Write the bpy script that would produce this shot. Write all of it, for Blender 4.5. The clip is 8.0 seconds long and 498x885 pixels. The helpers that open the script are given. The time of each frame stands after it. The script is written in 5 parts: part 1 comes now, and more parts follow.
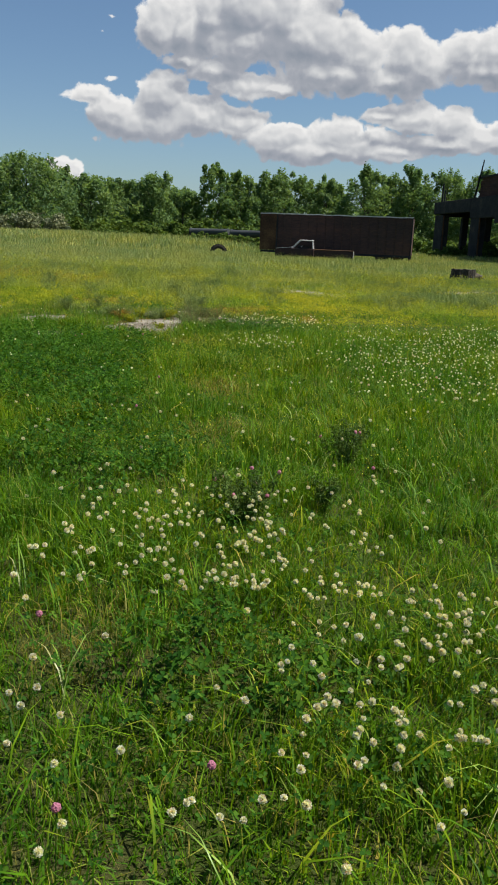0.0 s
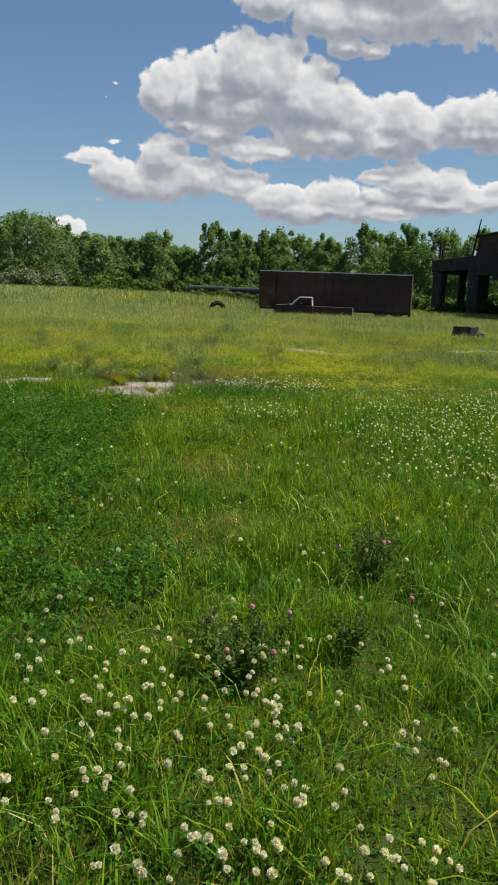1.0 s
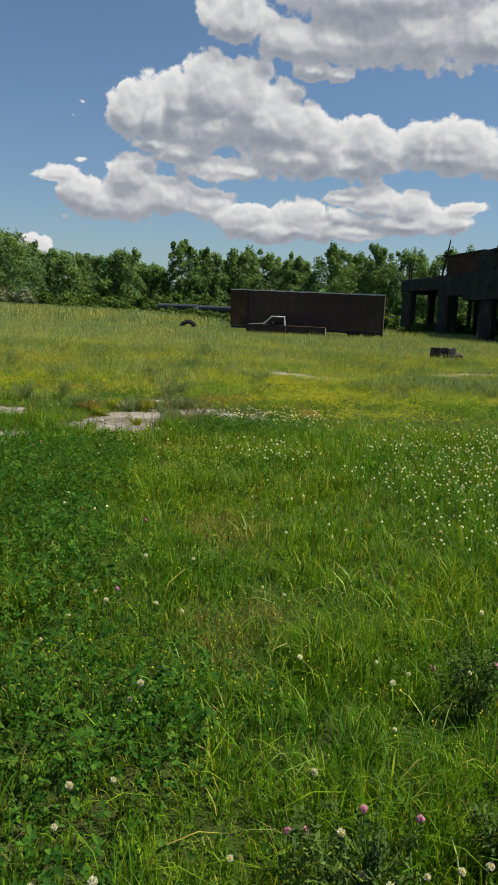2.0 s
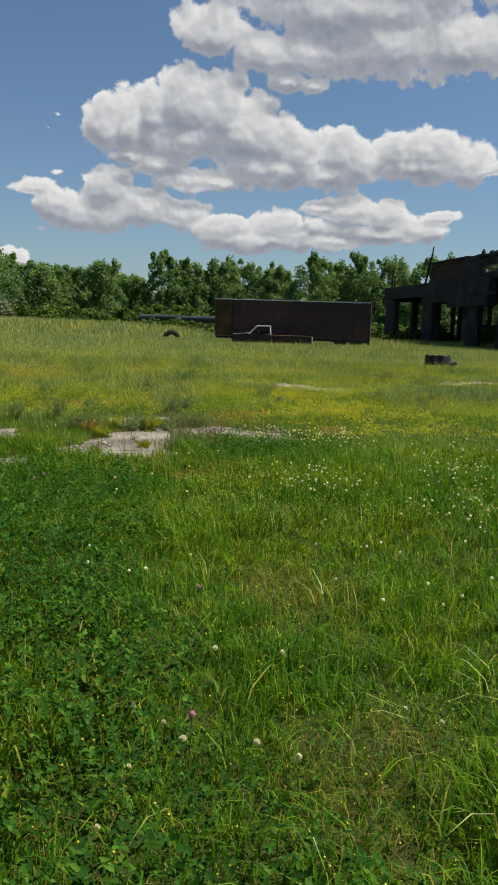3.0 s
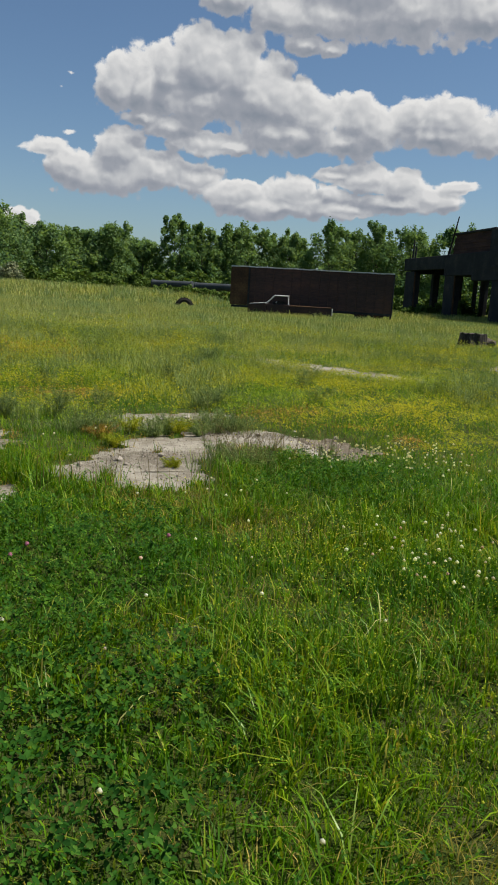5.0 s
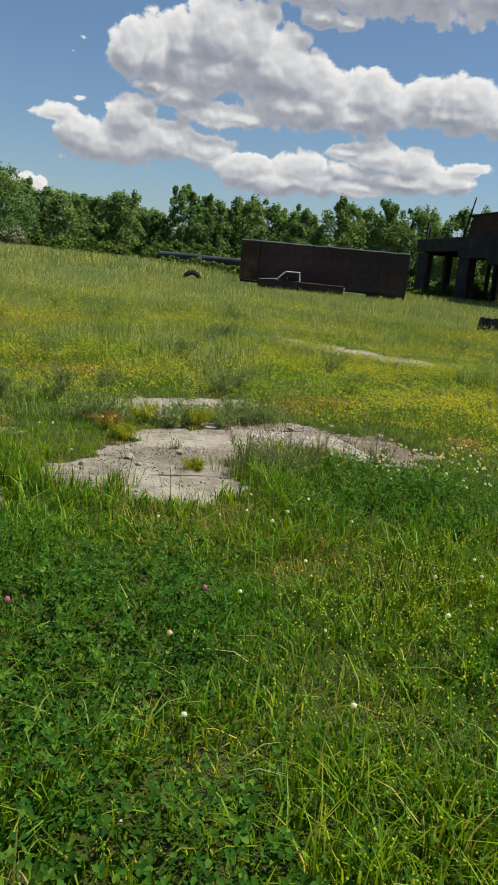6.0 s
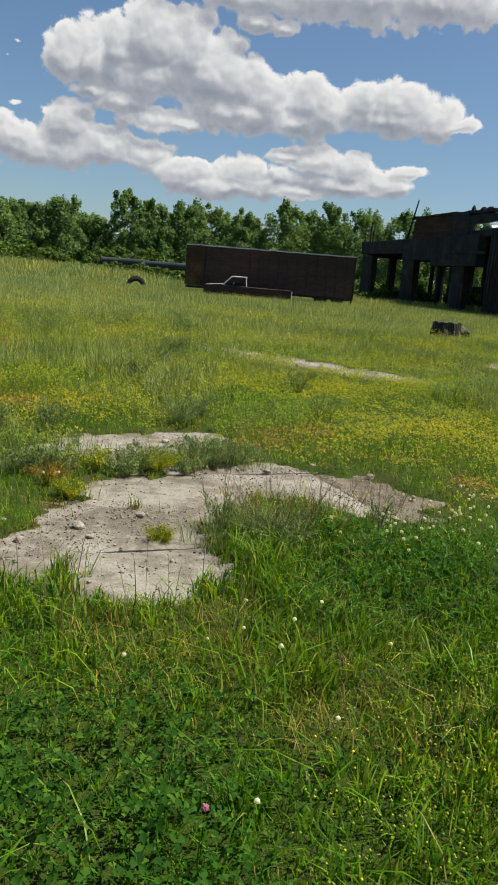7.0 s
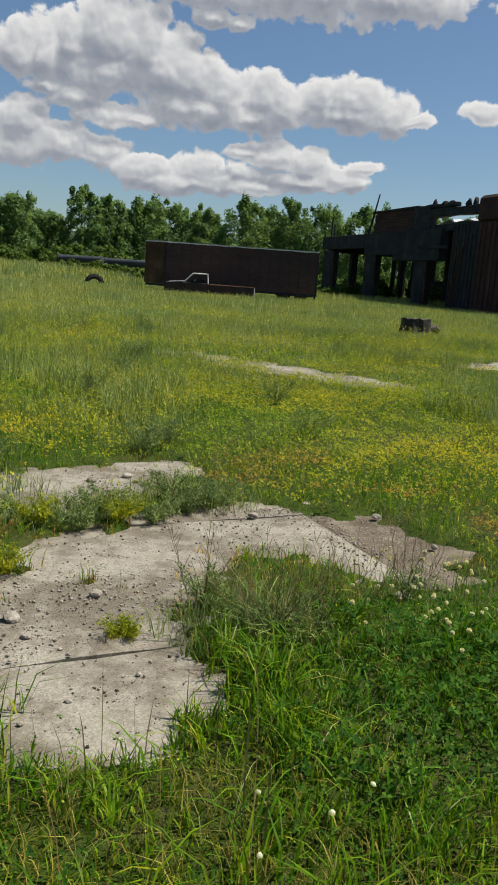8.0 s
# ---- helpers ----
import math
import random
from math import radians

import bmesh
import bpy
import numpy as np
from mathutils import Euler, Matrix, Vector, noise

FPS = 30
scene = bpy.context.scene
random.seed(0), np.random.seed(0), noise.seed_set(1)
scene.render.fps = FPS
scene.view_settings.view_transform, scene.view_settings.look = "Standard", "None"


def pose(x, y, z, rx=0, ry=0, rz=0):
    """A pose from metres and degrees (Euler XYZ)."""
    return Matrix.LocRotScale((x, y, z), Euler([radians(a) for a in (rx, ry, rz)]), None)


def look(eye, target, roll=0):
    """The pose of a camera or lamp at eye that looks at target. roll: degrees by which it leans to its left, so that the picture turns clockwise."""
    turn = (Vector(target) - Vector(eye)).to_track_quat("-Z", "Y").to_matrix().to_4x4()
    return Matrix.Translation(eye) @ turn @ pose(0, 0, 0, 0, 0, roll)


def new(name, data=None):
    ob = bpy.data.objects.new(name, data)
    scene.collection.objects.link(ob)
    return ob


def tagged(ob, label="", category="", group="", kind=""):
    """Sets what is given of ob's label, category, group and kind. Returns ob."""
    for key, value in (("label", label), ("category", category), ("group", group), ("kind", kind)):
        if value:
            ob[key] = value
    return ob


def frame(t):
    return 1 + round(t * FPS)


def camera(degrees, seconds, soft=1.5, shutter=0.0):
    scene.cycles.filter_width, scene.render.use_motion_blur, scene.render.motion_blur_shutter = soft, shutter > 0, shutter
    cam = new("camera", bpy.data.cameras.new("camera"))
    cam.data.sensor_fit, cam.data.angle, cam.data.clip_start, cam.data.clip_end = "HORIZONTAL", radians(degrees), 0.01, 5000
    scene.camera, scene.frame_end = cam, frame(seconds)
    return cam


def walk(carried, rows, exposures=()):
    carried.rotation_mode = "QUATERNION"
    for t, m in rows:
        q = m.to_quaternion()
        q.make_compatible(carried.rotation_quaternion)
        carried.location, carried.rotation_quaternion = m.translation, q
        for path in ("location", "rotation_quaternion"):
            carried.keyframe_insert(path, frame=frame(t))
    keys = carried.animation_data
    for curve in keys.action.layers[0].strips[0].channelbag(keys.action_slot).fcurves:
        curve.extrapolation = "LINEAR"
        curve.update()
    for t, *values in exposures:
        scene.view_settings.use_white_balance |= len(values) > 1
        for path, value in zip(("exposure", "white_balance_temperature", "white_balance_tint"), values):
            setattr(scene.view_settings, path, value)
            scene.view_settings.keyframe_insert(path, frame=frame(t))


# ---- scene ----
# camera and walk
cam = camera(34.47, 8.0, soft=1.8)
walk(cam, [
    (0, pose(0.000, 0.000, 1.416, 75.793, -2.274, 2.116)),
    (0.5, pose(0.043, 0.554, 1.404, 75.737, -1.937, 2.325)),
    (0.8, pose(-0.009, 0.868, 1.425, 77.422, -0.893, 2.211)),
    (1, pose(-0.043, 1.077, 1.439, 79.656, -2.328, 2.048)),
    (1.2, pose(-0.097, 1.278, 1.457, 80.358, -1.519, 1.437)),
    (1.5, pose(-0.177, 1.580, 1.483, 80.146, -3.300, -0.414)),
    (1.7, pose(-0.270, 1.783, 1.502, 80.464, -2.848, 0.099)),
    (2.8, pose(-0.871, 3.040, 1.478, 81.631, -1.816, -1.901)),
    (3, pose(-0.924, 3.285, 1.450, 81.765, -1.921, -1.769)),
    (3.2, pose(-0.959, 3.538, 1.477, 81.814, -0.406, -0.948)),
    (3.5, pose(-1.012, 3.917, 1.517, 81.257, -1.013, -0.826)),
    (4, pose(-1.227, 4.513, 1.533, 80.909, -1.480, -0.666)),
    (4.5, pose(-1.250, 5.133, 1.495, 80.522, -1.760, -1.183)),
    (4.7, pose(-1.270, 5.387, 1.552, 80.280, -2.107, -1.198)),
    (5.8, pose(-1.619, 6.769, 1.439, 77.438, -6.485, -0.582)),
    (6, pose(-1.620, 7.009, 1.453, 77.780, -5.478, -0.601)),
    (6.5, pose(-1.715, 7.620, 1.520, 78.500, -3.230, 2.566)),
    (6.8, pose(-1.758, 7.954, 1.529, 78.488, -3.758, -1.957)),
    (7, pose(-1.786, 8.176, 1.535, 78.380, -4.700, -4.579)),
    (7.5, pose(-1.718, 8.800, 1.579, 78.636, -4.364, -6.974)),
    (8, pose(-1.804, 9.393, 1.558, 78.331, -4.149, -7.391)),
], exposures=((0, 0.55), (1, 0.55), (1.5, 0.51), (3, 0.42), (4.5, 0.37), (6.2, 0.54), (7, 0.54), (8, 0.44)))

# world, sun
SUN_AZ, SUN_EL = 88.0, 60.0      # degrees to the right of +y, and above the horizon
world = bpy.data.worlds.new("sky")
scene.world = world
world.use_nodes = True
sun = new("sun", bpy.data.lights.new("sun", "SUN"))
sun.data.energy, sun.data.angle, sun.data.color = 5.0, radians(0.53), (1.0, 0.95, 0.87)
sun_way = Vector((math.sin(radians(SUN_AZ)) * math.cos(radians(SUN_EL)), math.cos(radians(SUN_AZ)) * math.cos(radians(SUN_EL)), math.sin(radians(SUN_EL))))
sun.matrix_world = look(sun_way * 200, (0, 0, 0))
tagged(sun, "the sun, high in a partly cloudy sky", "sun", kind="structure")


class Nodes:
    """Short notation for a node tree."""

    def __init__(self, tree):
        self.tree = tree
        tree.nodes.clear()

    def add(self, kind, inputs=(), **settings):
        node = self.tree.nodes.new(kind)
        if "operation" in settings:
            node.operation = settings["operation"]
        if "use_clamp" in settings:
            node.use_clamp = settings["use_clamp"]
        if "data_type" in settings:
            node.data_type, node.blend_type = settings["data_type"], settings["blend_type"]
        if "interpolation_type" in settings:
            node.interpolation_type = settings["interpolation_type"]
        if "feature" in settings:
            node.feature = settings["feature"]
        if "node_tree" in settings:
            node.node_tree = settings["node_tree"]
        for key, value in dict(inputs).items():
            if isinstance(value, bpy.types.NodeSocket):
                self.tree.links.new(value, node.inputs[key])
            else:
                node.inputs[key].default_value = value
        return node

    def math(self, op, a, b=0.0, c=0.0, clamp=False):
        return self.add("ShaderNodeMath", {0: a, 1: b, 2: c}, operation=op, use_clamp=clamp).outputs[0]

    def vec(self, op, a, b=(0, 0, 0), c=(0, 0, 0)):
        return self.add("ShaderNodeVectorMath", {0: a, 1: b, 2: c}, operation=op)

    def noise(self, vector, scale, detail=3.0, rough=0.55, kind="ShaderNodeTexNoise"):
        return self.add(kind, {"Vector": vector, "Scale": scale, "Detail": detail, "Roughness": rough})

    def ramp(self, fac, stops, mode="LINEAR"):
        node = self.add("ShaderNodeValToRGB", {0: fac})
        node.color_ramp.interpolation = mode
        while len(node.color_ramp.elements) < len(stops):
            node.color_ramp.elements.new(0.5)
        for e, (at, col) in zip(node.color_ramp.elements, stops):
            e.position, e.color = at, (*col, 1) if len(col) == 3 else col
        return node.outputs[0]

    def mix(self, fac, a, b, mode="MIX"):
        return self.add("ShaderNodeMix", {0: fac, 6: (*a, 1) if isinstance(a, tuple) else a, 7: (*b, 1) if isinstance(b, tuple) else b},
                        data_type="RGBA", blend_type=mode).outputs[2]

    def step(self, value, low, high):
        return self.add("ShaderNodeMapRange", {0: value, 1: low, 2: high, 3: 0.0, 4: 1.0}, interpolation_type="SMOOTHSTEP").outputs[0]


# cumulus clouds: lobes of (azimuth, elevation, half width, half height) in degrees
CLOUD_MAIN = [(-8.3, 12.9, 1.5, 1.8), (-6.7, 12.9, 1.7, 2.2), (-5.2, 14.0, 1.3, 2.0), (-2.9, 14.4, 2.8, 2.3), (-0.8, 14.0, 2.4, 2.6), (1.1, 12.9, 2.6, 2.2),
              (3.1, 12.4, 2.2, 1.7), (5.0, 11.7, 2.2, 1.5), (-2.7, 12.2, 4.6, 1.4), (7.7, 11.6, 2.0, 1.6), (9.2, 11.2, 1.8, 1.5), (7.0, 10.3, 3.4, 1.0), (3.1, 10.6, 4.2, 1.2)]
CLOUD_RIGHT = [(11.4, 12.1, 1.4, 1.1), (13.6, 11.9, 2.6, 1.6), (15.9, 11.0, 2.1, 1.2), (13.3, 10.7, 3.4, 1.0), (17.7, 10.7, 1.5, 0.5), (21.8, 11.4, 1.6, 0.8), (21.6, 13.0, 0.7, 0.3)]
CLOUD_ARM = [(-6.8, 11.0, 1.5, 0.5), (-4.9, 10.5, 1.9, 0.7), (-2.6, 9.7, 2.6, 0.8), (-0.7, 9.6, 1.4, 0.5)]
CLOUD_LOW = [(-13.0, 8.6, 1.4, 0.6), (-11.3, 7.8, 2.3, 0.9), (-8.3, 9.1, 1.7, 1.3), (-9.1, 7.3, 3.4, 1.3), (-5.7, 7.8, 2.6, 1.1), (-3.0, 7.5, 2.1, 1.0),
             (-0.6, 6.6, 3.0, 1.0), (3.6, 7.0, 2.1, 1.2), (2.1, 5.9, 4.2, 0.8), (7.2, 6.0, 3.0, 0.6), (5.6, 6.6, 2.3, 0.9)]
CLOUD_LOW_RIGHT = [(6.3, 8.2, 1.4, 0.5), (8.6, 8.0, 2.2, 0.9), (10.9, 7.7, 2.2, 1.1), (12.9, 6.8, 1.9, 0.8), (14.7, 7.7, 1.5, 0.5), (10.6, 6.4, 3.8, 0.6)]
CLOUD_TOP = [(-0.9, 18.9, 3.0, 1.5), (2.1, 17.8, 2.6, 1.2), (5.1, 17.7, 3.8, 1.4), (10.3, 18.2, 5.8, 2.0), (15.7, 18.2, 5.0, 1.8), (5.4, 15.8, 1.1, 0.5), (0.9, 15.8, 0.8, 0.4), (4.0, 16.0, 1.5, 0.6),
             # the last lobe is added above the view to grey this cloud's underside
             (8.0, 20.5, 9.0, 2.5), (10.0, 23.5, 13.0, 3.5)]
CLOUD_WISPS = [(-12.6, 13.1, 0.4, 0.5), (-11.8, 12.3, 0.5, 0.4), (-11.4, 13.3, 0.9, 0.3), (-14.7, 3.9, 1.4, 0.9), (-11.7, 9.7, 0.9, 0.3)]

field = bpy.data.node_groups.new("cloud_field", "ShaderNodeTree")
field.interface.new_socket("Place", in_out="INPUT", socket_type="NodeSocketVector")
field.interface.new_socket("Depth", in_out="OUTPUT", socket_type="NodeSocketFloat")
field.interface.new_socket("Body", in_out="OUTPUT", socket_type="NodeSocketFloat")
field.interface.new_socket("Veil", in_out="OUTPUT", socket_type="NodeSocketFloat")
g = Nodes(field)
place = g.add("NodeGroupInput").outputs[0]
wobble = g.vec("SUBTRACT", g.noise(place, 0.55, 3, 0.5).outputs["Color"], (0.5, 0.5, 0.5)).outputs[0]
fine = g.vec("SUBTRACT", g.noise(place, 1.9, 4, 0.6).outputs["Color"], (0.5, 0.5, 0.5)).outputs[0]
bent = g.vec("MULTIPLY_ADD", wobble, (1.1, 0.8, 0), place).outputs[0]
bent = g.vec("MULTIPLY_ADD", fine, (0.21, 0.20, 0), bent).outputs[0]
near = None
for az, el, rx, ry in CLOUD_MAIN + CLOUD_RIGHT + CLOUD_ARM + CLOUD_LOW + CLOUD_LOW_RIGHT + CLOUD_TOP + CLOUD_WISPS:
    thin = 1.0 if max(rx, ry) < 1.0 else 0.0
    rx, ry = (1.8 * rx, 1.8 * ry) if thin else (rx, ry)
    away = g.vec("LENGTH", g.vec("MULTIPLY_ADD", bent, (0.80 / rx, 0.78 / ry, 0), (-0.80 * az / rx, -0.78 * el / ry, 0)).outputs[0]).outputs["Value"]
    away = g.math("MULTIPLY_ADD", thin, 0.86, away)
    near = away if near is None else g.math("SMOOTH_MIN", near, away, 0.16)
body = g.math("SUBTRACT", 1.0, near)
heap = g.add("ShaderNodeTexVoronoi", {"Vector": bent, "Scale": 0.62, "Smoothness": 0.45}, feature="SMOOTH_F1").outputs["Distance"]
puff = g.add("ShaderNodeTexVoronoi", {"Vector": bent, "Scale": 1.55, "Smoothness": 0.5}, feature="SMOOTH_F1").outputs["Distance"]
wool = g.noise(bent, 1.7, 6, 0.62).outputs["Fac"]
depth = g.math("MULTIPLY_ADD", heap, -0.55, g.math("ADD", body, 0.42))
depth = g.math("MULTIPLY_ADD", puff, -0.26, depth)
depth = g.math("MULTIPLY_ADD", wool, 0.10, g.math("SUBTRACT", depth, 0.21))
g.add("NodeGroupOutput", {0: depth, 1: body, 2: g.math("MULTIPLY_ADD", wool, 0.42, g.math("SUBTRACT", depth, 0.21))})

w = Nodes(world.node_tree)
way = w.add("ShaderNodeTexCoord").outputs["Generated"]
xyz = w.add("ShaderNodeSeparateXYZ", {0: way}).outputs
azimuth = w.math("MULTIPLY", w.math("ARCTAN2", xyz[0], xyz[1]), 57.296)
elevation = w.math("MULTIPLY", w.math("ARCSINE", xyz[2]), 57.296)
spot = w.add("ShaderNodeCombineXYZ", {0: azimuth, 1: elevation, 2: 0.0}).outputs[0]


def cloud_depth(at):
    node = w.add("ShaderNodeGroup", node_tree=field)
    w.tree.links.new(at, node.inputs[0])
    return node.outputs


here, base, veil = cloud_depth(spot)
sunward = cloud_depth(w.vec("ADD", spot, (0.16, 0.34, 0)).outputs[0])[0]
above, above_base, _ = cloud_depth(w.vec("ADD", spot, (0.45, 1.55, 0)).outputs[0])
cover = w.step(veil, -0.07, 0.13)
lit = w.math("MULTIPLY_ADD", w.math("SUBTRACT", here, sunward), 2.1, 0.42, clamp=True)
broad = w.step(w.math("ADD", w.math("SUBTRACT", base, above_base), w.math("MULTIPLY", w.math("SUBTRACT", here, above), 0.35)), -0.42, 0.50)
thin = w.step(veil, 0.50, 0.02)
glow = w.math("MULTIPLY_ADD", lit, 0.36, w.math("MULTIPLY_ADD", broad, 0.46, w.math("MULTIPLY", thin, 0.27)))
tone = w.ramp(glow, [(0.0, (0.19, 0.215, 0.255)), (0.32, (0.265, 0.28, 0.315)), (0.62, (0.41, 0.42, 0.435)), (0.95, (0.62, 0.615, 0.605))])
sky = w.add("ShaderNodeTexSky")
sky.sky_type, sky.sun_disc = "NISHITA", False
sky.sun_elevation, sky.sun_rotation = radians(SUN_EL), radians(SUN_AZ)
sky.altitude, sky.air_density, sky.dust_density, sky.ozone_density = 180.0, 1.0, 0.8, 1.3
air = w.mix(1.0, sky.outputs[0], (0.86, 0.995, 1.10), "MULTIPLY")
clear = w.add("ShaderNodeBackground", {0: air, 1: 0.060}).outputs[0]
white = w.add("ShaderNodeBackground", {0: tone, 1: 0.95}).outputs[0]
w.add("ShaderNodeOutputWorld", {0: w.add("ShaderNodeMixShader", {0: cover, 1: clear, 2: white}).outputs[0]})

# materials
def material(name):
    mat = bpy.data.materials.new(name)
    mat.use_nodes = True
    return mat, Nodes(mat.node_tree)


def finish(n, color, rough=0.8, metal=0.0, bump=None, strength=0.3, distance=0.02, spec=0.3):
    inputs = {"Base Color": color if not isinstance(color, tuple) else (*color, 1), "Roughness": rough, "Metallic": metal, "Specular IOR Level": spec}
    shader = n.add("ShaderNodeBsdfPrincipled", inputs)
    if bump is not None:
        n.tree.links.new(n.add("ShaderNodeBump", {"Height": bump, "Strength": strength, "Distance": distance}).outputs[0], shader.inputs["Normal"])
    n.add("ShaderNodeOutputMaterial", {0: shader.outputs[0]})


def leaf_material(name, stops, patch_scale=0.4, patch=((0.75, 0.8, 0.8), (1.25, 1.15, 1.0)), sheer=0.42, rough=0.6, spec=0.10, plant=7.0, vary=0.3):
    """Green plant tissue: each leaf has its own tone, broad drifts of the field another; light shines into it."""
    mat, n = material(name)
    own = n.add("ShaderNodeNewGeometry").outputs["Random Per Island"]
    at = n.add("ShaderNodeTexCoord").outputs["Object"]
    drift = n.noise(at, patch_scale, 3).outputs["Fac"]
    color = n.mix(1.0, n.ramp(own, stops), n.ramp(n.step(drift, 0.3, 0.7), [(0.0, patch[0]), (1.0, patch[1])]), "MULTIPLY")
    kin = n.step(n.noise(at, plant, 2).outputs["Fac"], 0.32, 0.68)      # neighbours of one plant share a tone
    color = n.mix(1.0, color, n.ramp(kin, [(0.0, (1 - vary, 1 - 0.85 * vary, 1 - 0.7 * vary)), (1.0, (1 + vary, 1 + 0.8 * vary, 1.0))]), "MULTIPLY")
    top = n.add("ShaderNodeBsdfPrincipled", {"Base Color": color, "Roughness": rough, "Specular IOR Level": spec}).outputs[0]
    back = n.add("ShaderNodeBsdfTranslucent", {0: n.mix(1.0, color, (1.35, 1.3, 0.6), "MULTIPLY")}).outputs[0]
    n.add("ShaderNodeOutputMaterial", {0: n.add("ShaderNodeMixShader", {0: sheer, 1: top, 2: back}).outputs[0]})
    return mat


def rough_material(name, stops, scale=2.0, fine=25.0, rough=0.85, strength=0.4, distance=0.02, metal=0.0, stretch=(1, 1, 1), spec=0.25):
    """Mineral or weathered surface: blotches at one scale, grain at another."""
    mat, n = material(name)
    at = n.vec("MULTIPLY", n.add("ShaderNodeTexCoord").outputs["Object"], stretch).outputs[0]
    own = n.add("ShaderNodeObjectInfo").outputs["Random"]
    big = n.noise(n.vec("ADD", at, n.add("ShaderNodeCombineXYZ", {0: n.math("MULTIPLY", own, 30.0)}).outputs[0]).outputs[0], scale, 5, 0.6).outputs["Fac"]
    small = n.noise(at, fine, 4, 0.7).outputs["Fac"]
    fac = n.math("MULTIPLY_ADD", small, 0.45, n.math("MULTIPLY", big, 0.6))
    finish(n, n.ramp(n.step(fac, 0.28, 0.78), stops), rough, metal, small, strength, distance, spec)
    return mat


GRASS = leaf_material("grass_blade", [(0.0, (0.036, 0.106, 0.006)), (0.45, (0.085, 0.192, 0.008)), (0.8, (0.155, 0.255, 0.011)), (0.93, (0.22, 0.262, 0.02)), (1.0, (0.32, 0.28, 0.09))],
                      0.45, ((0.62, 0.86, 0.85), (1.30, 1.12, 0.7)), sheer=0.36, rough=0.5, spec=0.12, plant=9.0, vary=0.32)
# lighter copy of the grass: highlights on long blades, put into the colour
GLINT_BLADE = leaf_material("glint_blade", [(0.0, (0.13, 0.27, 0.02)), (0.7, (0.20, 0.33, 0.05)), (1.0, (0.40, 0.40, 0.2))], 0.5, sheer=0.3, rough=0.4, spec=0.3)
MEADOW = leaf_material("meadow_grass", [(0.0, (0.185, 0.235, 0.08)), (0.45, (0.28, 0.325, 0.115)), (0.78, (0.39, 0.395, 0.165)), (1.0, (0.52, 0.47, 0.25))], 0.22, ((0.70, 0.88, 0.95), (1.16, 1.08, 0.8)), sheer=0.28, plant=1.6, vary=0.24)
CLOVER = leaf_material("clover_leaf", [(0.0, (0.014, 0.055, 0.007)), (0.6, (0.034, 0.100, 0.011)), (1.0, (0.085, 0.170, 0.022))], 0.6, ((0.85, 0.95, 1.0), (1.15, 1.05, 0.9)), 0.32, 0.65, 0.05)
YELLOW_WEED = leaf_material("medick_leaf", [(0.0, (0.19, 0.22, 0.015)), (0.6, (0.335, 0.35, 0.023)), (1.0, (0.47, 0.445, 0.034))], 0.5, ((0.60, 0.85, 1.0), (1.20, 1.04, 0.8)), plant=4.0, vary=0.28)
GREY_WEED = leaf_material("mugwort_leaf", [(0.0, (0.11, 0.175, 0.05)), (0.6, (0.185, 0.255, 0.085)), (1.0, (0.28, 0.33, 0.14))], 0.5, sheer=0.2, rough=0.7, spec=0.2)
RUST_WEED = leaf_material("dry_red_weed", [(0.0, (0.19, 0.10, 0.025)), (0.5, (0.30, 0.19, 0.045)), (1.0, (0.40, 0.33, 0.06))], 0.5, sheer=0.25)
STRAW = leaf_material("dry_stalk", [(0.0, (0.10, 0.075, 0.035)), (0.6, (0.20, 0.155, 0.07)), (1.0, (0.32, 0.26, 0.14))], 0.5, sheer=0.15, rough=0.7)
THATCH = leaf_material("dead_grass", [(0.0, (0.10, 0.10, 0.018)), (0.6, (0.20, 0.185, 0.038)), (1.0, (0.32, 0.275, 0.09))], 0.5, sheer=0.3, rough=0.7)
# distance haze is mixed into this green, which makes it paler and bluer
HAZED_TREE_LEAF = leaf_material("hazed_tree_leaf", [(0.0, (0.10, 0.17, 0.075)), (0.5, (0.14, 0.225, 0.09)), (1.0, (0.19, 0.27, 0.115))], 0.09, ((0.75, 0.85, 0.95), (1.2, 1.12, 1.0)), 0.46, 0.8, 0.05, plant=0.45, vary=0.14)
OLIVE_LEAF = leaf_material("silver_leaf", [(0.0, (0.10, 0.13, 0.08)), (0.6, (0.17, 0.20, 0.13)), (1.0, (0.26, 0.28, 0.20))], 0.3, sheer=0.2, rough=0.6)
SHRUB_LEAF = leaf_material("shrub_leaf", [(0.0, (0.045, 0.09, 0.02)), (0.5, (0.08, 0.14, 0.03)), (1.0, (0.14, 0.20, 0.05))], 0.15, sheer=0.3)
PETAL = leaf_material("clover_petal", [(0.0, (0.52, 0.40, 0.32)), (0.15, (0.66, 0.65, 0.56)), (0.85, (0.76, 0.78, 0.74)), (1.0, (0.62, 0.44, 0.38))], 1.0, ((0.9, 0.9, 0.9), (1.05, 1.05, 1.05)), 0.5, 0.8, 0.1, vary=0.04)
PINK = leaf_material("red_clover_petal", [(0.0, (0.36, 0.11, 0.19)), (1.0, (0.50, 0.22, 0.28))], 1.0, ((0.9, 0.9, 0.9), (1.1, 1.1, 1.1)), 0.3, 0.8, 0.1, vary=0.05)
YELLOW = leaf_material("yellow_petal", [(0.0, (0.46, 0.46, 0.03)), (1.0, (0.62, 0.62, 0.06))], 1.0, ((0.9, 0.9, 0.9), (1.1, 1.1, 1.1)), 0.25, 0.7, 0.1)
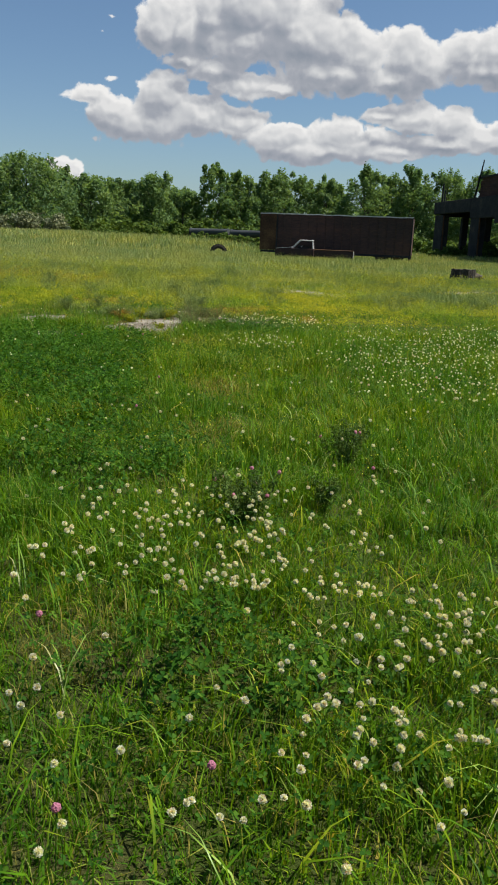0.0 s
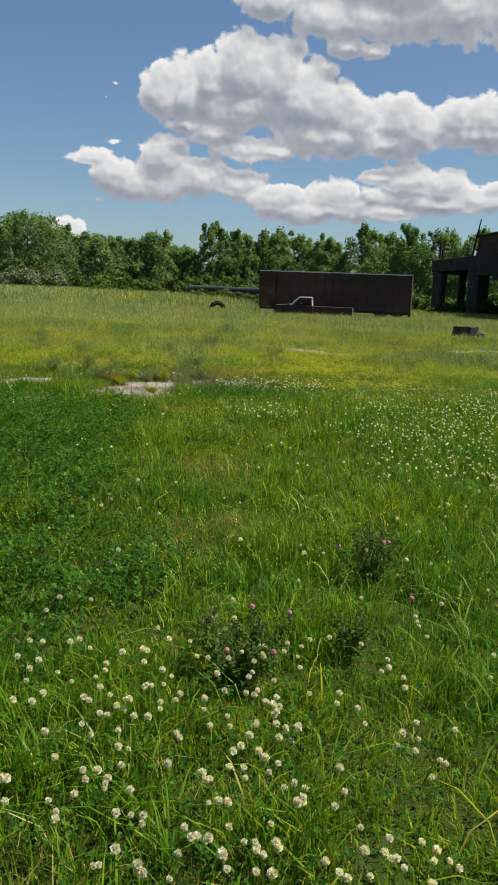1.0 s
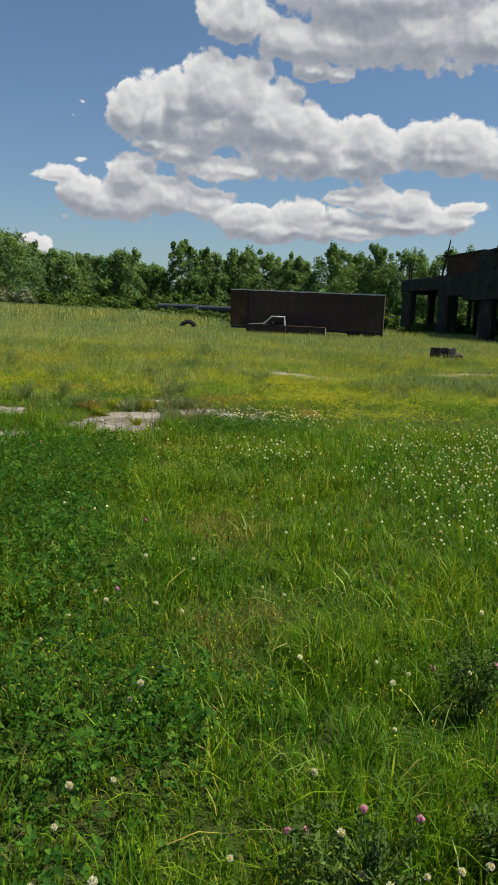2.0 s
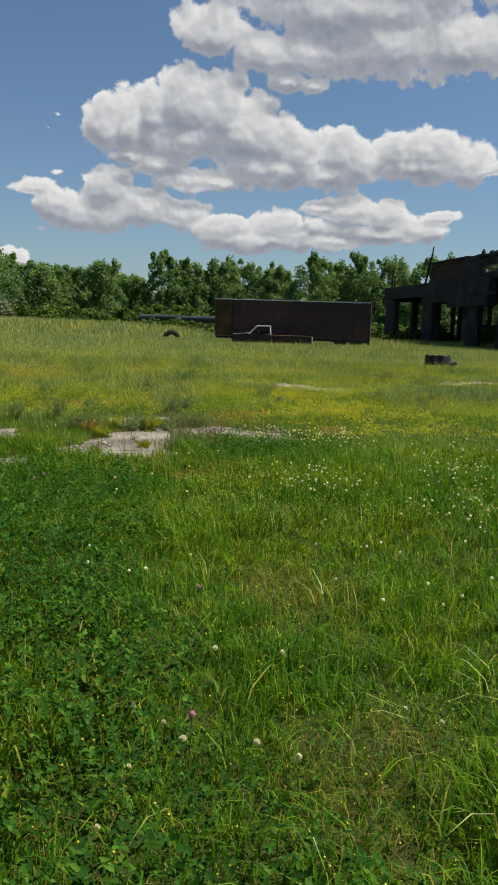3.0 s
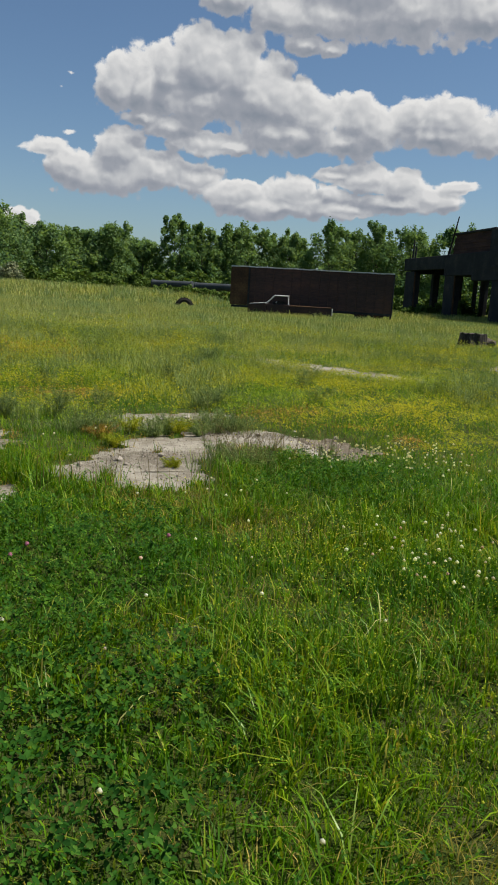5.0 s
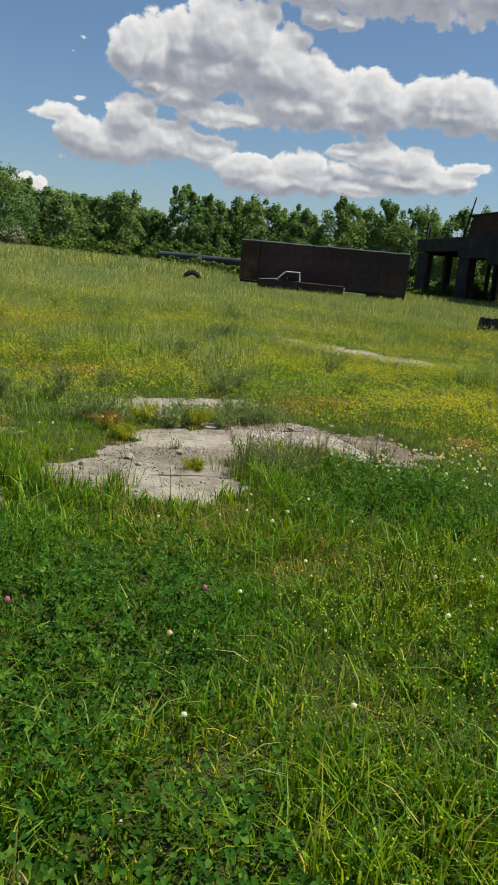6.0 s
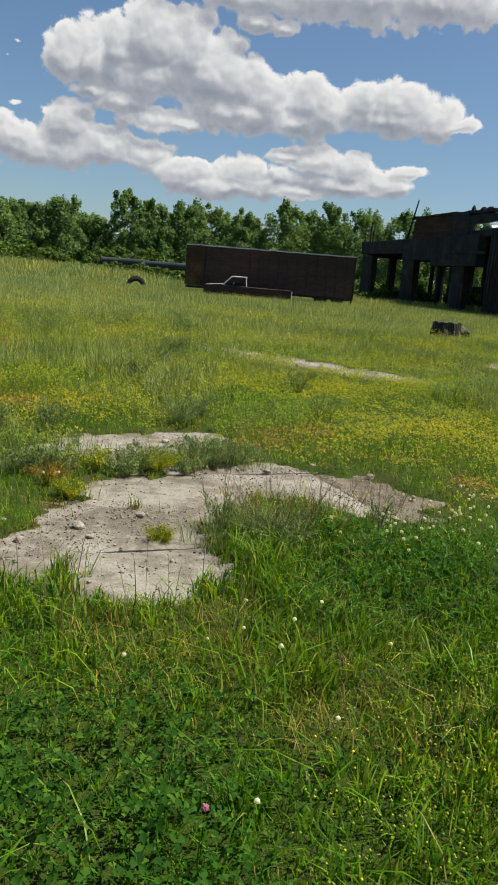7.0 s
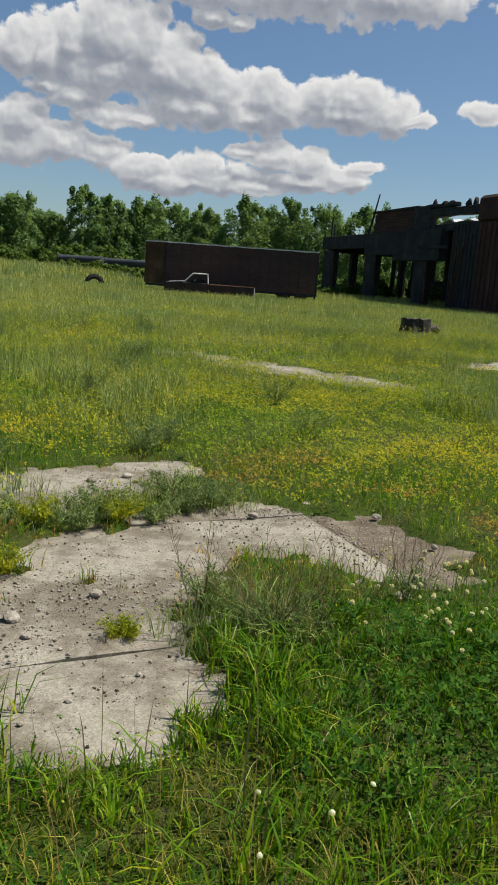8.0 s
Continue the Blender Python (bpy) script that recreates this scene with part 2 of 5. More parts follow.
YELLOW_BUD = leaf_material("hop_trefoil_bud", [(0.0, (0.26, 0.33, 0.03)), (1.0, (0.42, 0.46, 0.05))], 1.0, ((0.9, 0.9, 0.9), (1.1, 1.1, 1.1)), 0.4, 0.7, 0.1, vary=0.15)
BARK = rough_material("bark", [(0.0, (0.035, 0.028, 0.02)), (0.6, (0.09, 0.075, 0.055)), (1.0, (0.17, 0.15, 0.12))], 1.5, 14, 0.95, 0.8, 0.03, stretch=(1, 1, 0.3))
STUMP_WOOD = rough_material("charred_wood", [(0.0, (0.010, 0.009, 0.008)), (0.5, (0.045, 0.038, 0.03)), (1.0, (0.24, 0.21, 0.17))], 5, 18, 0.95, 0.9, 0.04, stretch=(1, 1, 0.15))
RUST = rough_material("rusty_dark_red_steel", [(0.0, (0.032, 0.022, 0.020)), (0.5, (0.064, 0.036, 0.030)), (0.8, (0.095, 0.045, 0.032)), (1.0, (0.15, 0.075, 0.045))], 0.45, 7, 0.75, 0.25, 0.01, 0.0, (0.35, 1, 1.2))
RUST_PANEL = rough_material("brown_rust_panel", [(0.0, (0.028, 0.016, 0.010)), (0.5, (0.075, 0.038, 0.018)), (1.0, (0.15, 0.085, 0.035))], 0.6, 8, 0.8, 0.3, 0.01)
# sunlight along trailer and truck edges, put into the colour as a pale tone
SUNLIT_EDGE = rough_material("sunlit_metal_edge", [(0.0, (0.42, 0.38, 0.36)), (1.0, (0.72, 0.69, 0.66))], 2, 20, 0.5, 0.2, 0.005, 0.0)
# dark steel, its greys raised to stand in for haze over the hall
DARK_STEEL = rough_material("hazed_sooty_steel", [(0.0, (0.020, 0.021, 0.022)), (0.6, (0.040, 0.040, 0.040)), (1.0, (0.095, 0.075, 0.058))], 0.7, 9, 0.9, 0.3, 0.01, spec=0.1)
BRICK_RED = rough_material("red_brown_cladding", [(0.0, (0.025, 0.012, 0.010)), (0.5, (0.06, 0.026, 0.019)), (1.0, (0.10, 0.05, 0.035))], 0.35, 5, 0.85, 0.3, 0.01, stretch=(1, 1, 0.4))
TRUCK_PAINT = rough_material("faded_truck_paint", [(0.0, (0.02, 0.014, 0.013)), (0.6, (0.05, 0.026, 0.022)), (1.0, (0.13, 0.06, 0.04))], 1.2, 14, 0.6, 0.2, 0.006)
RUBBER = rough_material("weathered_rubber", [(0.0, (0.016, 0.014, 0.012)), (1.0, (0.05, 0.042, 0.035))], 4, 30, 0.9, 0.5, 0.01)
PIPE_STEEL = rough_material("grey_pipe", [(0.0, (0.025, 0.03, 0.033)), (0.6, (0.05, 0.06, 0.063)), (1.0, (0.09, 0.095, 0.095))], 0.6, 8, 0.8, 0.2, 0.01)
GREY_SHEET = rough_material("torn_pale_sheet", [(0.0, (0.35, 0.36, 0.37)), (1.0, (0.72, 0.73, 0.75))], 1.5, 8, 0.6, 0.4, 0.03)
STONE = rough_material("rubble_stone", [(0.0, (0.13, 0.105, 0.075)), (0.5, (0.27, 0.235, 0.185)), (1.0, (0.46, 0.42, 0.35))], 9, 60, 0.9, 0.6, 0.01)


def concrete_material():
    mat, n = material("old_concrete")
    at = n.add("ShaderNodeTexCoord").outputs["Object"]
    big = n.noise(at, 1.3, 5, 0.62).outputs["Fac"]
    mid = n.noise(at, 8, 6, 0.7).outputs["Fac"]
    grit = n.noise(at, 150, 4, 0.75).outputs["Fac"]
    cell = n.add("ShaderNodeTexVoronoi", {"Vector": at, "Scale": 75.0, "Randomness": 1.0})
    pits = n.add("ShaderNodeTexVoronoi", {"Vector": at, "Scale": 26.0, "Randomness": 1.0}).outputs["Distance"]
    pale = n.ramp(n.math("MULTIPLY_ADD", grit, 0.55, n.math("MULTIPLY", mid, 0.45)), [(0.30, (0.20, 0.182, 0.14)), (0.50, (0.35, 0.325, 0.26)), (0.68, (0.47, 0.44, 0.365))])
    grains = n.mix(n.step(cell.outputs["Distance"], 0.30, 0.62), pale, n.mix(1.0, pale, (0.78, 0.76, 0.73), "MULTIPLY"))
    dirt = n.ramp(grit, [(0.32, (0.055, 0.044, 0.029)), (0.68, (0.17, 0.14, 0.098))])
    soiled = n.step(n.math("MULTIPLY_ADD", mid, 0.5, n.math("MULTIPLY", big, 0.6)), 0.45, 0.63)
    specks = n.step(pits, 0.17, 0.09)
    color = n.mix(n.math("MULTIPLY", specks, 0.7), n.mix(n.math("MULTIPLY", soiled, 0.85), grains, dirt), (0.07, 0.058, 0.042))
    finish(n, color, 0.92, 0, n.math("ADD", grit, n.math("MULTIPLY", mid, 2.0)), 0.4, 0.006, 0.2)
    return mat


def soil_material():
    mat, n = material("meadow_soil")
    at = n.add("ShaderNodeTexCoord").outputs["Object"]
    big = n.noise(at, 0.25, 4, 0.6).outputs["Fac"]
    mid = n.noise(at, 3.0, 5, 0.65).outputs["Fac"]
    grit = n.noise(at, 130, 5, 0.75).outputs["Fac"]
    soil = n.ramp(grit, [(0.3, (0.03, 0.034, 0.010)), (0.55, (0.065, 0.072, 0.02)), (0.8, (0.14, 0.13, 0.055))])
    moss = n.ramp(grit, [(0.3, (0.016, 0.034, 0.004)), (0.7, (0.065, 0.105, 0.012))])
    color = n.mix(n.step(n.math("MULTIPLY_ADD", mid, 0.5, n.math("MULTIPLY", big, 0.5)), 0.38, 0.58), soil, moss)
    finish(n, color, 0.95, 0, grit, 0.7, 0.02, 0.1)
    return mat


GRAVEL_BED = rough_material("trodden_gravel", [(0.0, (0.05, 0.038, 0.024)), (0.5, (0.125, 0.10, 0.068)), (1.0, (0.28, 0.24, 0.18))], 5, 85, 0.95, 0.7, 0.01)
CRUMB = rough_material("dark_soil_crumb", [(0.0, (0.03, 0.024, 0.016)), (1.0, (0.11, 0.09, 0.065))], 9, 60, 0.95, 0.6, 0.01)
CONCRETE, SOIL = concrete_material(), soil_material()

# building tools
def part(name, bm, mat, parent=None, label="", smooth=False):
    mesh = bpy.data.meshes.new(name)
    bm.to_mesh(mesh)
    bm.free()
    mesh.materials.append(mat)
    if smooth:
        mesh.shade_smooth()
    ob = new(name, mesh)
    ob.parent = parent
    if label:
        ob["label"] = label
    return ob


def thing(name, m, label, category, group=""):
    ob = new(name)
    ob.matrix_world = m
    return tagged(ob, label, category, group)


def block(bm, lo, hi, bevel=0.0, m=None):
    lo, hi = Vector(lo), Vector(hi)
    made = bmesh.ops.create_cube(bm, size=1.0, matrix=Matrix.Translation((lo + hi) / 2) @ Matrix.Diagonal((*(hi - lo), 1)))["verts"]
    if bevel:
        edges = list({e for v in made for e in v.link_edges})
        made = bmesh.ops.bevel(bm, geom=edges, offset=bevel, segments=1, affect="EDGES")["verts"]
    if m is not None:
        bmesh.ops.transform(bm, matrix=m, verts=made)


def rod(bm, a, b, r0, r1=None, sides=8, caps=True):
    a, b = Vector(a), Vector(b)
    turn = (b - a).to_track_quat("Z", "Y").to_matrix().to_4x4()
    bmesh.ops.create_cone(bm, cap_ends=caps, segments=sides, radius1=r0, radius2=r0 if r1 is None else r1, depth=(b - a).length,
                          matrix=Matrix.Translation((a + b) / 2) @ turn)


def profile(bm, outline, y0, y1):
    """A closed outline of (x, z) pushed from y0 to y1."""
    front = [bm.verts.new((x, y0, z)) for x, z in outline]
    rear = [bm.verts.new((x, y1, z)) for x, z in outline]
    bm.faces.new(front)
    bm.faces.new(rear[::-1])
    for k in range(len(outline)):
        j = (k + 1) % len(outline)
        bm.faces.new((front[j], front[k], rear[k], rear[j]))
    bmesh.ops.recalc_face_normals(bm, faces=bm.faces)


def ragged(bm, amount, seed, scale=1.0):
    for v in bm.verts:
        v.co += amount * noise.noise_vector(v.co * scale + Vector((seed * 7.3, 0, 0)))


def mass(name, verts, tris, mats, label, category, which=None):
    """Many small plants in one mesh."""
    mesh = bpy.data.meshes.new(name)
    mesh.vertices.add(len(verts))
    mesh.vertices.foreach_set("co", np.ascontiguousarray(verts, np.float32).ravel())
    mesh.loops.add(tris.size)
    mesh.loops.foreach_set("vertex_index", np.ascontiguousarray(tris, np.int32).ravel())
    mesh.polygons.add(len(tris))
    mesh.polygons.foreach_set("loop_start", np.arange(0, tris.size, 3, dtype=np.int32))
    mesh.polygons.foreach_set("loop_total", np.full(len(tris), 3, np.int32))
    for m in mats:
        mesh.materials.append(m)
    if which is not None:
        mesh.polygons.foreach_set("material_index", which.astype(np.int32))
    mesh.update(calc_edges=True)
    return tagged(new(name, mesh), label, category, kind="stuff")


rng = np.random.default_rng(7)


def drift(x, y, scale, seed):
    """Smooth value noise, 0 to 1."""
    x, y = np.asarray(x, float) / scale + seed * 17.13, np.asarray(y, float) / scale + seed * 5.71
    i, j = np.floor(x).astype(np.int64), np.floor(y).astype(np.int64)
    u, v = x - i, y - j
    u, v = u * u * (3 - 2 * u), v * v * (3 - 2 * v)

    def cell(a, b):
        h = (a * 374761393 + b * 668265263 + seed * 69069) & 0xFFFFFFFF
        h = ((h ^ (h >> 13)) * 1274126177) & 0xFFFFFFFF
        return ((h ^ (h >> 16)) & 0xFFFF) / 65535.0
    return (cell(i, j) * (1 - u) + cell(i + 1, j) * u) * (1 - v) + (cell(i, j + 1) * (1 - u) + cell(i + 1, j + 1) * u) * v


def ramp01(value, low, high):
    k = np.clip((value - low) / (high - low), 0, 1)
    return k * k * (3 - 2 * k)


# the lie of the land
def height(x, y):
    x, y = np.asarray(x, float), np.asarray(y, float)
    bank = 1.1 * ramp01(y, 78, 96) * ramp01(-x, -6, 6)
    dip = -0.36 * np.exp(-(((x - 9.5) / 9) ** 2 + ((y - 40.5) / 7) ** 2))
    swell = 0.05 * (drift(x, y, 6.0, 3) - 0.5) + 0.30 * (drift(x, y, 40.0, 4) - 0.5) * ramp01(y, 20, 60) * (1 - ramp01(y, 60, 66) * (1 - ramp01(y, 72, 80)))
    return bank + dip + swell * (1 - bare(x, y)) + 0.03 * (1 - bare(x, y)) - 0.03 * bare(x, y)


def ellipse(x, y, cx, cy, rx, ry, turn=0.0):
    c, s = math.cos(radians(turn)), math.sin(radians(turn))
    return np.hypot(((x - cx) * c + (y - cy) * s) / rx, (-(x - cx) * s + (y - cy) * c) / ry)


BARE = [(-2.02, 12.68, 0.60, 0.95, 6), (-2.5, 12.35, 0.38, 0.5, 0), (-1.75, 13.55, 0.60, 0.55, 0), (-0.88, 14.15, 0.80, 0.56, -8), (-0.40, 13.85, 0.52, 0.66, 0), (-2.25, 15.1, 0.85, 0.55, 35), (-1.75, 15.55, 0.45, 0.38, 30),
        (-3.85, 13.3, 0.5, 0.75, 0), (-3.15, 11.35, 0.35, 0.35, 0)]
STRIPS = [(1.25, 22.55, 1.5, 0.62, -45), (-0.75, 24.6, 0.9, 0.36, -45), (6.3, 26.4, 1.9, 0.5, 35)]


def bare(x, y):
    """1 where concrete lies open, 0 in the meadow."""
    x, y = np.asarray(x, float), np.asarray(y, float)
    wob = 0.50 * (drift(x, y, 0.42, 11) - 0.5) + 0.55 * (drift(x, y, 0.15, 12) - 0.5) + 0.4 * (drift(x, y, 0.06, 13) - 0.5)
    near = np.min([ellipse(x, y, *e) for e in BARE + STRIPS], axis=0)
    return ramp01(-(near + wob), -1.10, -0.86) * np.where((y < 11.72) & (x > -2.75), 0.0, 1.0)


def rough_grid(fine, reach):
    out, step = list(fine), fine[1] - fine[0]
    a, b = fine[0], fine[-1]
    while b < reach:
        step *= 1.35
        a, b = a - step, b + step
        out = [a, *out, b]
    return np.array(out)


gx = rough_grid(np.concatenate([np.arange(-4.8, 1.6, 0.07), np.arange(1.6, 8.6, 0.15)]), 1800)
gy = rough_grid(np.concatenate([np.arange(-2, 10.6, 0.2), np.arange(10.6, 17.0, 0.07), np.arange(17.0, 30, 0.15)]), 1800)
X, Y = np.meshgrid(gx, gy, indexing="ij")
verts = np.stack([X, Y, height(X, Y)], -1).reshape(-1, 3)
a = (np.arange(len(gx) - 1)[:, None] * len(gy) + np.arange(len(gy) - 1)).ravel()
tris = np.concatenate([np.stack([a, a + len(gy), a + len(gy) + 1], 1), np.stack([a, a + len(gy) + 1, a + 1], 1)])
ground = mass("ground", verts, tris, [SOIL], "meadow soil with moss and dead thatch", "ground")
ground["kind"] = "structure"
ground.data.shade_smooth()

# cracked concrete slabs of an old floor, let into the meadow
pavement = new("pavement")
tagged(pavement, "cracked pale concrete floor slabs half grown over by weeds", "pavement", kind="structure")


def slab(cx, cy, w, d, turn, seed, top=0.006, name="concrete_slab", mat=CONCRETE):
    bm = bmesh.new()
    nx, ny = max(2, int(w / 0.12)), max(2, int(d / 0.12))
    grid = [[bm.verts.new((w * (i / nx - 0.5), d * (j / ny - 0.5), 0)) for j in range(ny + 1)] for i in range(nx + 1)]
    for i in range(nx):
        for j in range(ny):
            bm.faces.new((grid[i][j], grid[i + 1][j], grid[i + 1][j + 1], grid[i][j + 1]))
    for v in bm.verts:
        p = v.co + Vector((cx + seed, cy, 0))
        edge = max(abs(v.co.x) / (w / 2), abs(v.co.y) / (d / 2))
        v.co += Vector((0.008 * noise.noise(p * 5), 0.008 * noise.noise(p * 5 + Vector((9, 0, 0))), 0.008 * noise.noise(p * 2.2) - (0.012 if edge > 0.999 else 0)))
    rim = [e for e in bm.edges if e.is_boundary]
    down = bmesh.ops.extrude_edge_only(bm, edges=rim)["geom"]
    bmesh.ops.translate(bm, vec=(0, 0, -0.12), verts=[v for v in down if isinstance(v, bmesh.types.BMVert)])
    ob = part(name, bm, mat, pavement)
    ob.matrix_world = pose(cx, cy, top, rz=turn)
    return ob


turn = 17.0
c, s = math.cos(radians(turn)), math.sin(radians(turn))
k = 0
for u in (-2.05, 1.755, 5.56):
    for v in (11.68, 13.31, 14.94, 16.57):
        slab(u * c - v * s, u * s + v * c, 3.80, 1.610, turn + random.uniform(-0.15, 0.15), k, (0.002 if u < 4 else -0.018) + random.uniform(-0.006, 0.006), *(() if u < 4 else ("gravel_bed", GRAVEL_BED)))
        k += 1
for cx, cy, w, d, t in ((-0.95, 24.75, 1.9, 1.7, -45), (0.42, 23.4, 1.9, 1.7, -44), (1.8, 22.05, 1.9, 1.7, -45), (6.3, 26.4, 3.6, 1.5, 35)):
    slab(cx, cy, w, d, t, k, 0.02)
    k += 1

# rusting trailer
TRAILER_M = pose(4.45, 68.05, 0, 0, 0, -11.6)


def trailer():
    root = thing("semi_trailer", TRAILER_M, "long dark rusted box trailer standing in tall grass", "trailer")
    L, Wd, lo, hi = 6.25, 2.5, 0.62, 3.60
    bm = bmesh.new()
    block(bm, (-L + 1.5, 0.04, lo), (L, Wd, hi - 0.06), 0.02)
    part("box_body", bm, RUST, root)
    bm = bmesh.new()
    block(bm, (-L, 0.02, lo + 0.02), (-L + 1.38, Wd, hi - 0.06), 0.02)
    part("nose_section", bm, RUST_PANEL, root, "browner rusted nose section")
    bm = bmesh.new()
    block(bm, (-L + 1.38, -0.03, lo - 0.05), (-L + 1.50, Wd, hi - 0.05), 0.01)
    part("seam_post", bm, DARK_STEEL, root)
    bm = bmesh.new()
    block(bm, (-L, -0.035, hi - 0.06), (L + 0.01, 0.10, hi + 0.02))
    bmesh.ops.subdivide_edges(bm, edges=[e for e in bm.edges if e.calc_length() > L], cuts=24)
    for v in bm.verts:
        v.co.z += 0.014 * math.sin(v.co.x * 3.4) + 0.008 * math.sin(v.co.x * 8.1)
    part("roof_rail", bm, SUNLIT_EDGE, root, "roof edge coloured pale as if the sun lit it")
    bm = bmesh.new()
    block(bm, (-L + 0.05, 0.12, hi - 0.05), (L - 0.03, Wd - 0.05, hi - 0.01))
    part("roof", bm, DARK_STEEL, root)
    bm = bmesh.new()
    block(bm, (-L + 0.1, -0.02, lo - 0.16), (L, 0.10, lo + 0.01), 0.01)
    part("bottom_rail", bm, DARK_STEEL, root)
    for i in range(15):
        bm = bmesh.new()
        x = -L + 1.9 + i * 0.71
        block(bm, (x, 0.0, lo + 0.02), (x + 0.055, 0.05, hi - 0.08), 0.008)
        part("side_stake", bm, RUST, root)
    bm = bmesh.new()
    block(bm, (L - 0.09, -0.015, lo - 0.1), (L + 0.02, 0.12, hi - 0.04), 0.01)
    part("rear_post", bm, DARK_STEEL, root)
    for x in (L - 2.35, L - 1.1):
        for y in (0.12, Wd - 0.42):
            bm = bmesh.new()
            rod(bm, (x, y, 0.42), (x, y + 0.28, 0.42), 0.47, sides=24)
            wheel = part("wheel", bm, RUBBER, root)
            bm = bmesh.new()
            rod(bm, (x, y - 0.02, 0.42), (x, y + 0.05, 0.42), 0.25, 0.2, sides=16)
            part("rim", bm, RUST_PANEL, wheel)
    bm = bmesh.new()
    block(bm, (L - 3.0, 0.3, 0.42), (L - 0.2, Wd - 0.3, lo), 0.03)
    part("bogie_frame", bm, DARK_STEEL, root)
    bm = bmesh.new()
    block(bm, (L - 0.16, 0.1, 0.05), (L - 0.04, 0.22, lo - 0.05))
    block(bm, (L - 0.16, Wd - 0.25, 0.05), (L - 0.04, Wd - 0.13, lo - 0.05))
    block(bm, (L - 0.14, 0.1, 0.02), (L - 0.05, Wd - 0.13, 0.12))
    part("rear_bumper", bm, DARK_STEEL, root)
    for y in (0.35, Wd - 0.5):
        bm = bmesh.new()
        block(bm, (-L + 2.6, y, 0.0), (-L + 2.75, y + 0.15, lo), 0.01)
        block(bm, (-L + 2.5, y - 0.08, -0.02), (-L + 2.85, y + 0.23, 0.04), 0.01)
        part("landing_leg", bm, DARK_STEEL, root)


trailer()


# wrecked pickup sunk into the grass before the trailer
def pickup():
    root = thing("pickup_truck", pose(2.66, 65.15, -0.24, 0, 0, -4), "stripped rusty pickup truck wreck sunk in grass", "truck")
    w = 1.85
    bm = bmesh.new()
    profile(bm, [(-3.0, 0.45), (-2.98, 0.92), (-2.85, 1.06), (-1.70, 1.17), (-1.62, 1.12), (-1.60, 0.45)], 0.0, w)
    bmesh.ops.bevel(bm, geom=list(bm.edges), offset=0.04, segments=2, affect="EDGES")
    body = part("hood", bm, TRUCK_PAINT, root)
    bm = bmesh.new()
    profile(bm, [(-2.92, 1.055), (-2.84, 1.10), (-1.72, 1.21), (-1.72, 1.18), (-2.84, 1.07)], 0.03, w - 0.03)
    part("hood_lid", bm, SUNLIT_EDGE, body, "hood lid coloured pale as if the sun lit it")
    bm = bmesh.new()
    block(bm, (-1.62, 0.0, 0.42), (0.06, w, 1.12), 0.03)
    cab = part("cab", bm, TRUCK_PAINT, root)
    for y in (0.06, w - 0.12):
        for a, b, label in (((-1.68, y, 1.12), (-1.06, y + 0.06, 1.74), "a"), ((0.0, y, 1.08), (-0.06, y + 0.06, 1.74), "b")):
            bm = bmesh.new()
            rod(bm, a, b, 0.045, 0.04, 6)
            part("roof_pillar", bm, SUNLIT_EDGE, cab, "roof pillar coloured pale as if the sun lit it")
    bm = bmesh.new()
    block(bm, (-1.08, 0.04, 1.70), (0.0, w - 0.04, 1.79), 0.03)
    part("cab_roof", bm, SUNLIT_EDGE, cab, "dented roof coloured pale as if the sun lit it")
    bm = bmesh.new()
    block(bm, (-1.2, 0.45, 0.7), (-0.2, w - 0.4, 1.35), 0.08)
    part("bench_seat", bm, RUBBER, cab)
    bm = bmesh.new()
    block(bm, (-0.08, 0.14, 1.1), (-0.02, w - 0.14, 1.68), 0.01)
    part("rear_panel", bm, DARK_STEEL, cab)
    bm = bmesh.new()
    rod(bm, (-0.95, 0.4, 1.22), (-0.88, 0.44, 1.34), 0.03, 0.02, 6)
    part("mirror", bm, SUNLIT_EDGE, cab)
    for y0, y1 in ((0.0, 0.07), (w - 0.07, w)):
        bm = bmesh.new()
        block(bm, (0.10, y0, 0.45), (3.18, y1, 1.04), 0.02)
        side = part("bed_side", bm, TRUCK_PAINT, root)
        bm = bmesh.new()
        block(bm, (0.10, y0 - 0.02, 1.04), (3.2, y1 + 0.02, 1.09), 0.015)
        part("bed_rail", bm, RUST_PANEL, side)
    bm = bmesh.new()
    block(bm, (3.12, 0.0, 0.42), (3.22, w, 1.03), 0.02)
    part("tailgate", bm, SUNLIT_EDGE, root, "tailgate edge coloured pale as if the sun lit it")
    bm = bmesh.new()
    block(bm, (0.1, 0.07, 0.55), (3.15, w - 0.07, 0.62))
    part("bed_floor", bm, RUST_PANEL, root)
    for x in (-2.3, 2.1):
        for y in (-0.02, w - 0.2):
            bm = bmesh.new()
            rod(bm, (x, y, 0.36), (x, y + 0.22, 0.36), 0.36, sides=20)
            part("wheel", bm, RUBBER, root)


pickup()


# burnt-out hall of steel columns and beams
A = Vector((19.2, 104.5, 0))
ALONG = Vector((23.9, 71.0, 0)) - A
SIDE = Vector((-ALONG.y, ALONG.x, 0)).normalized()
HALL_L = ALONG.length


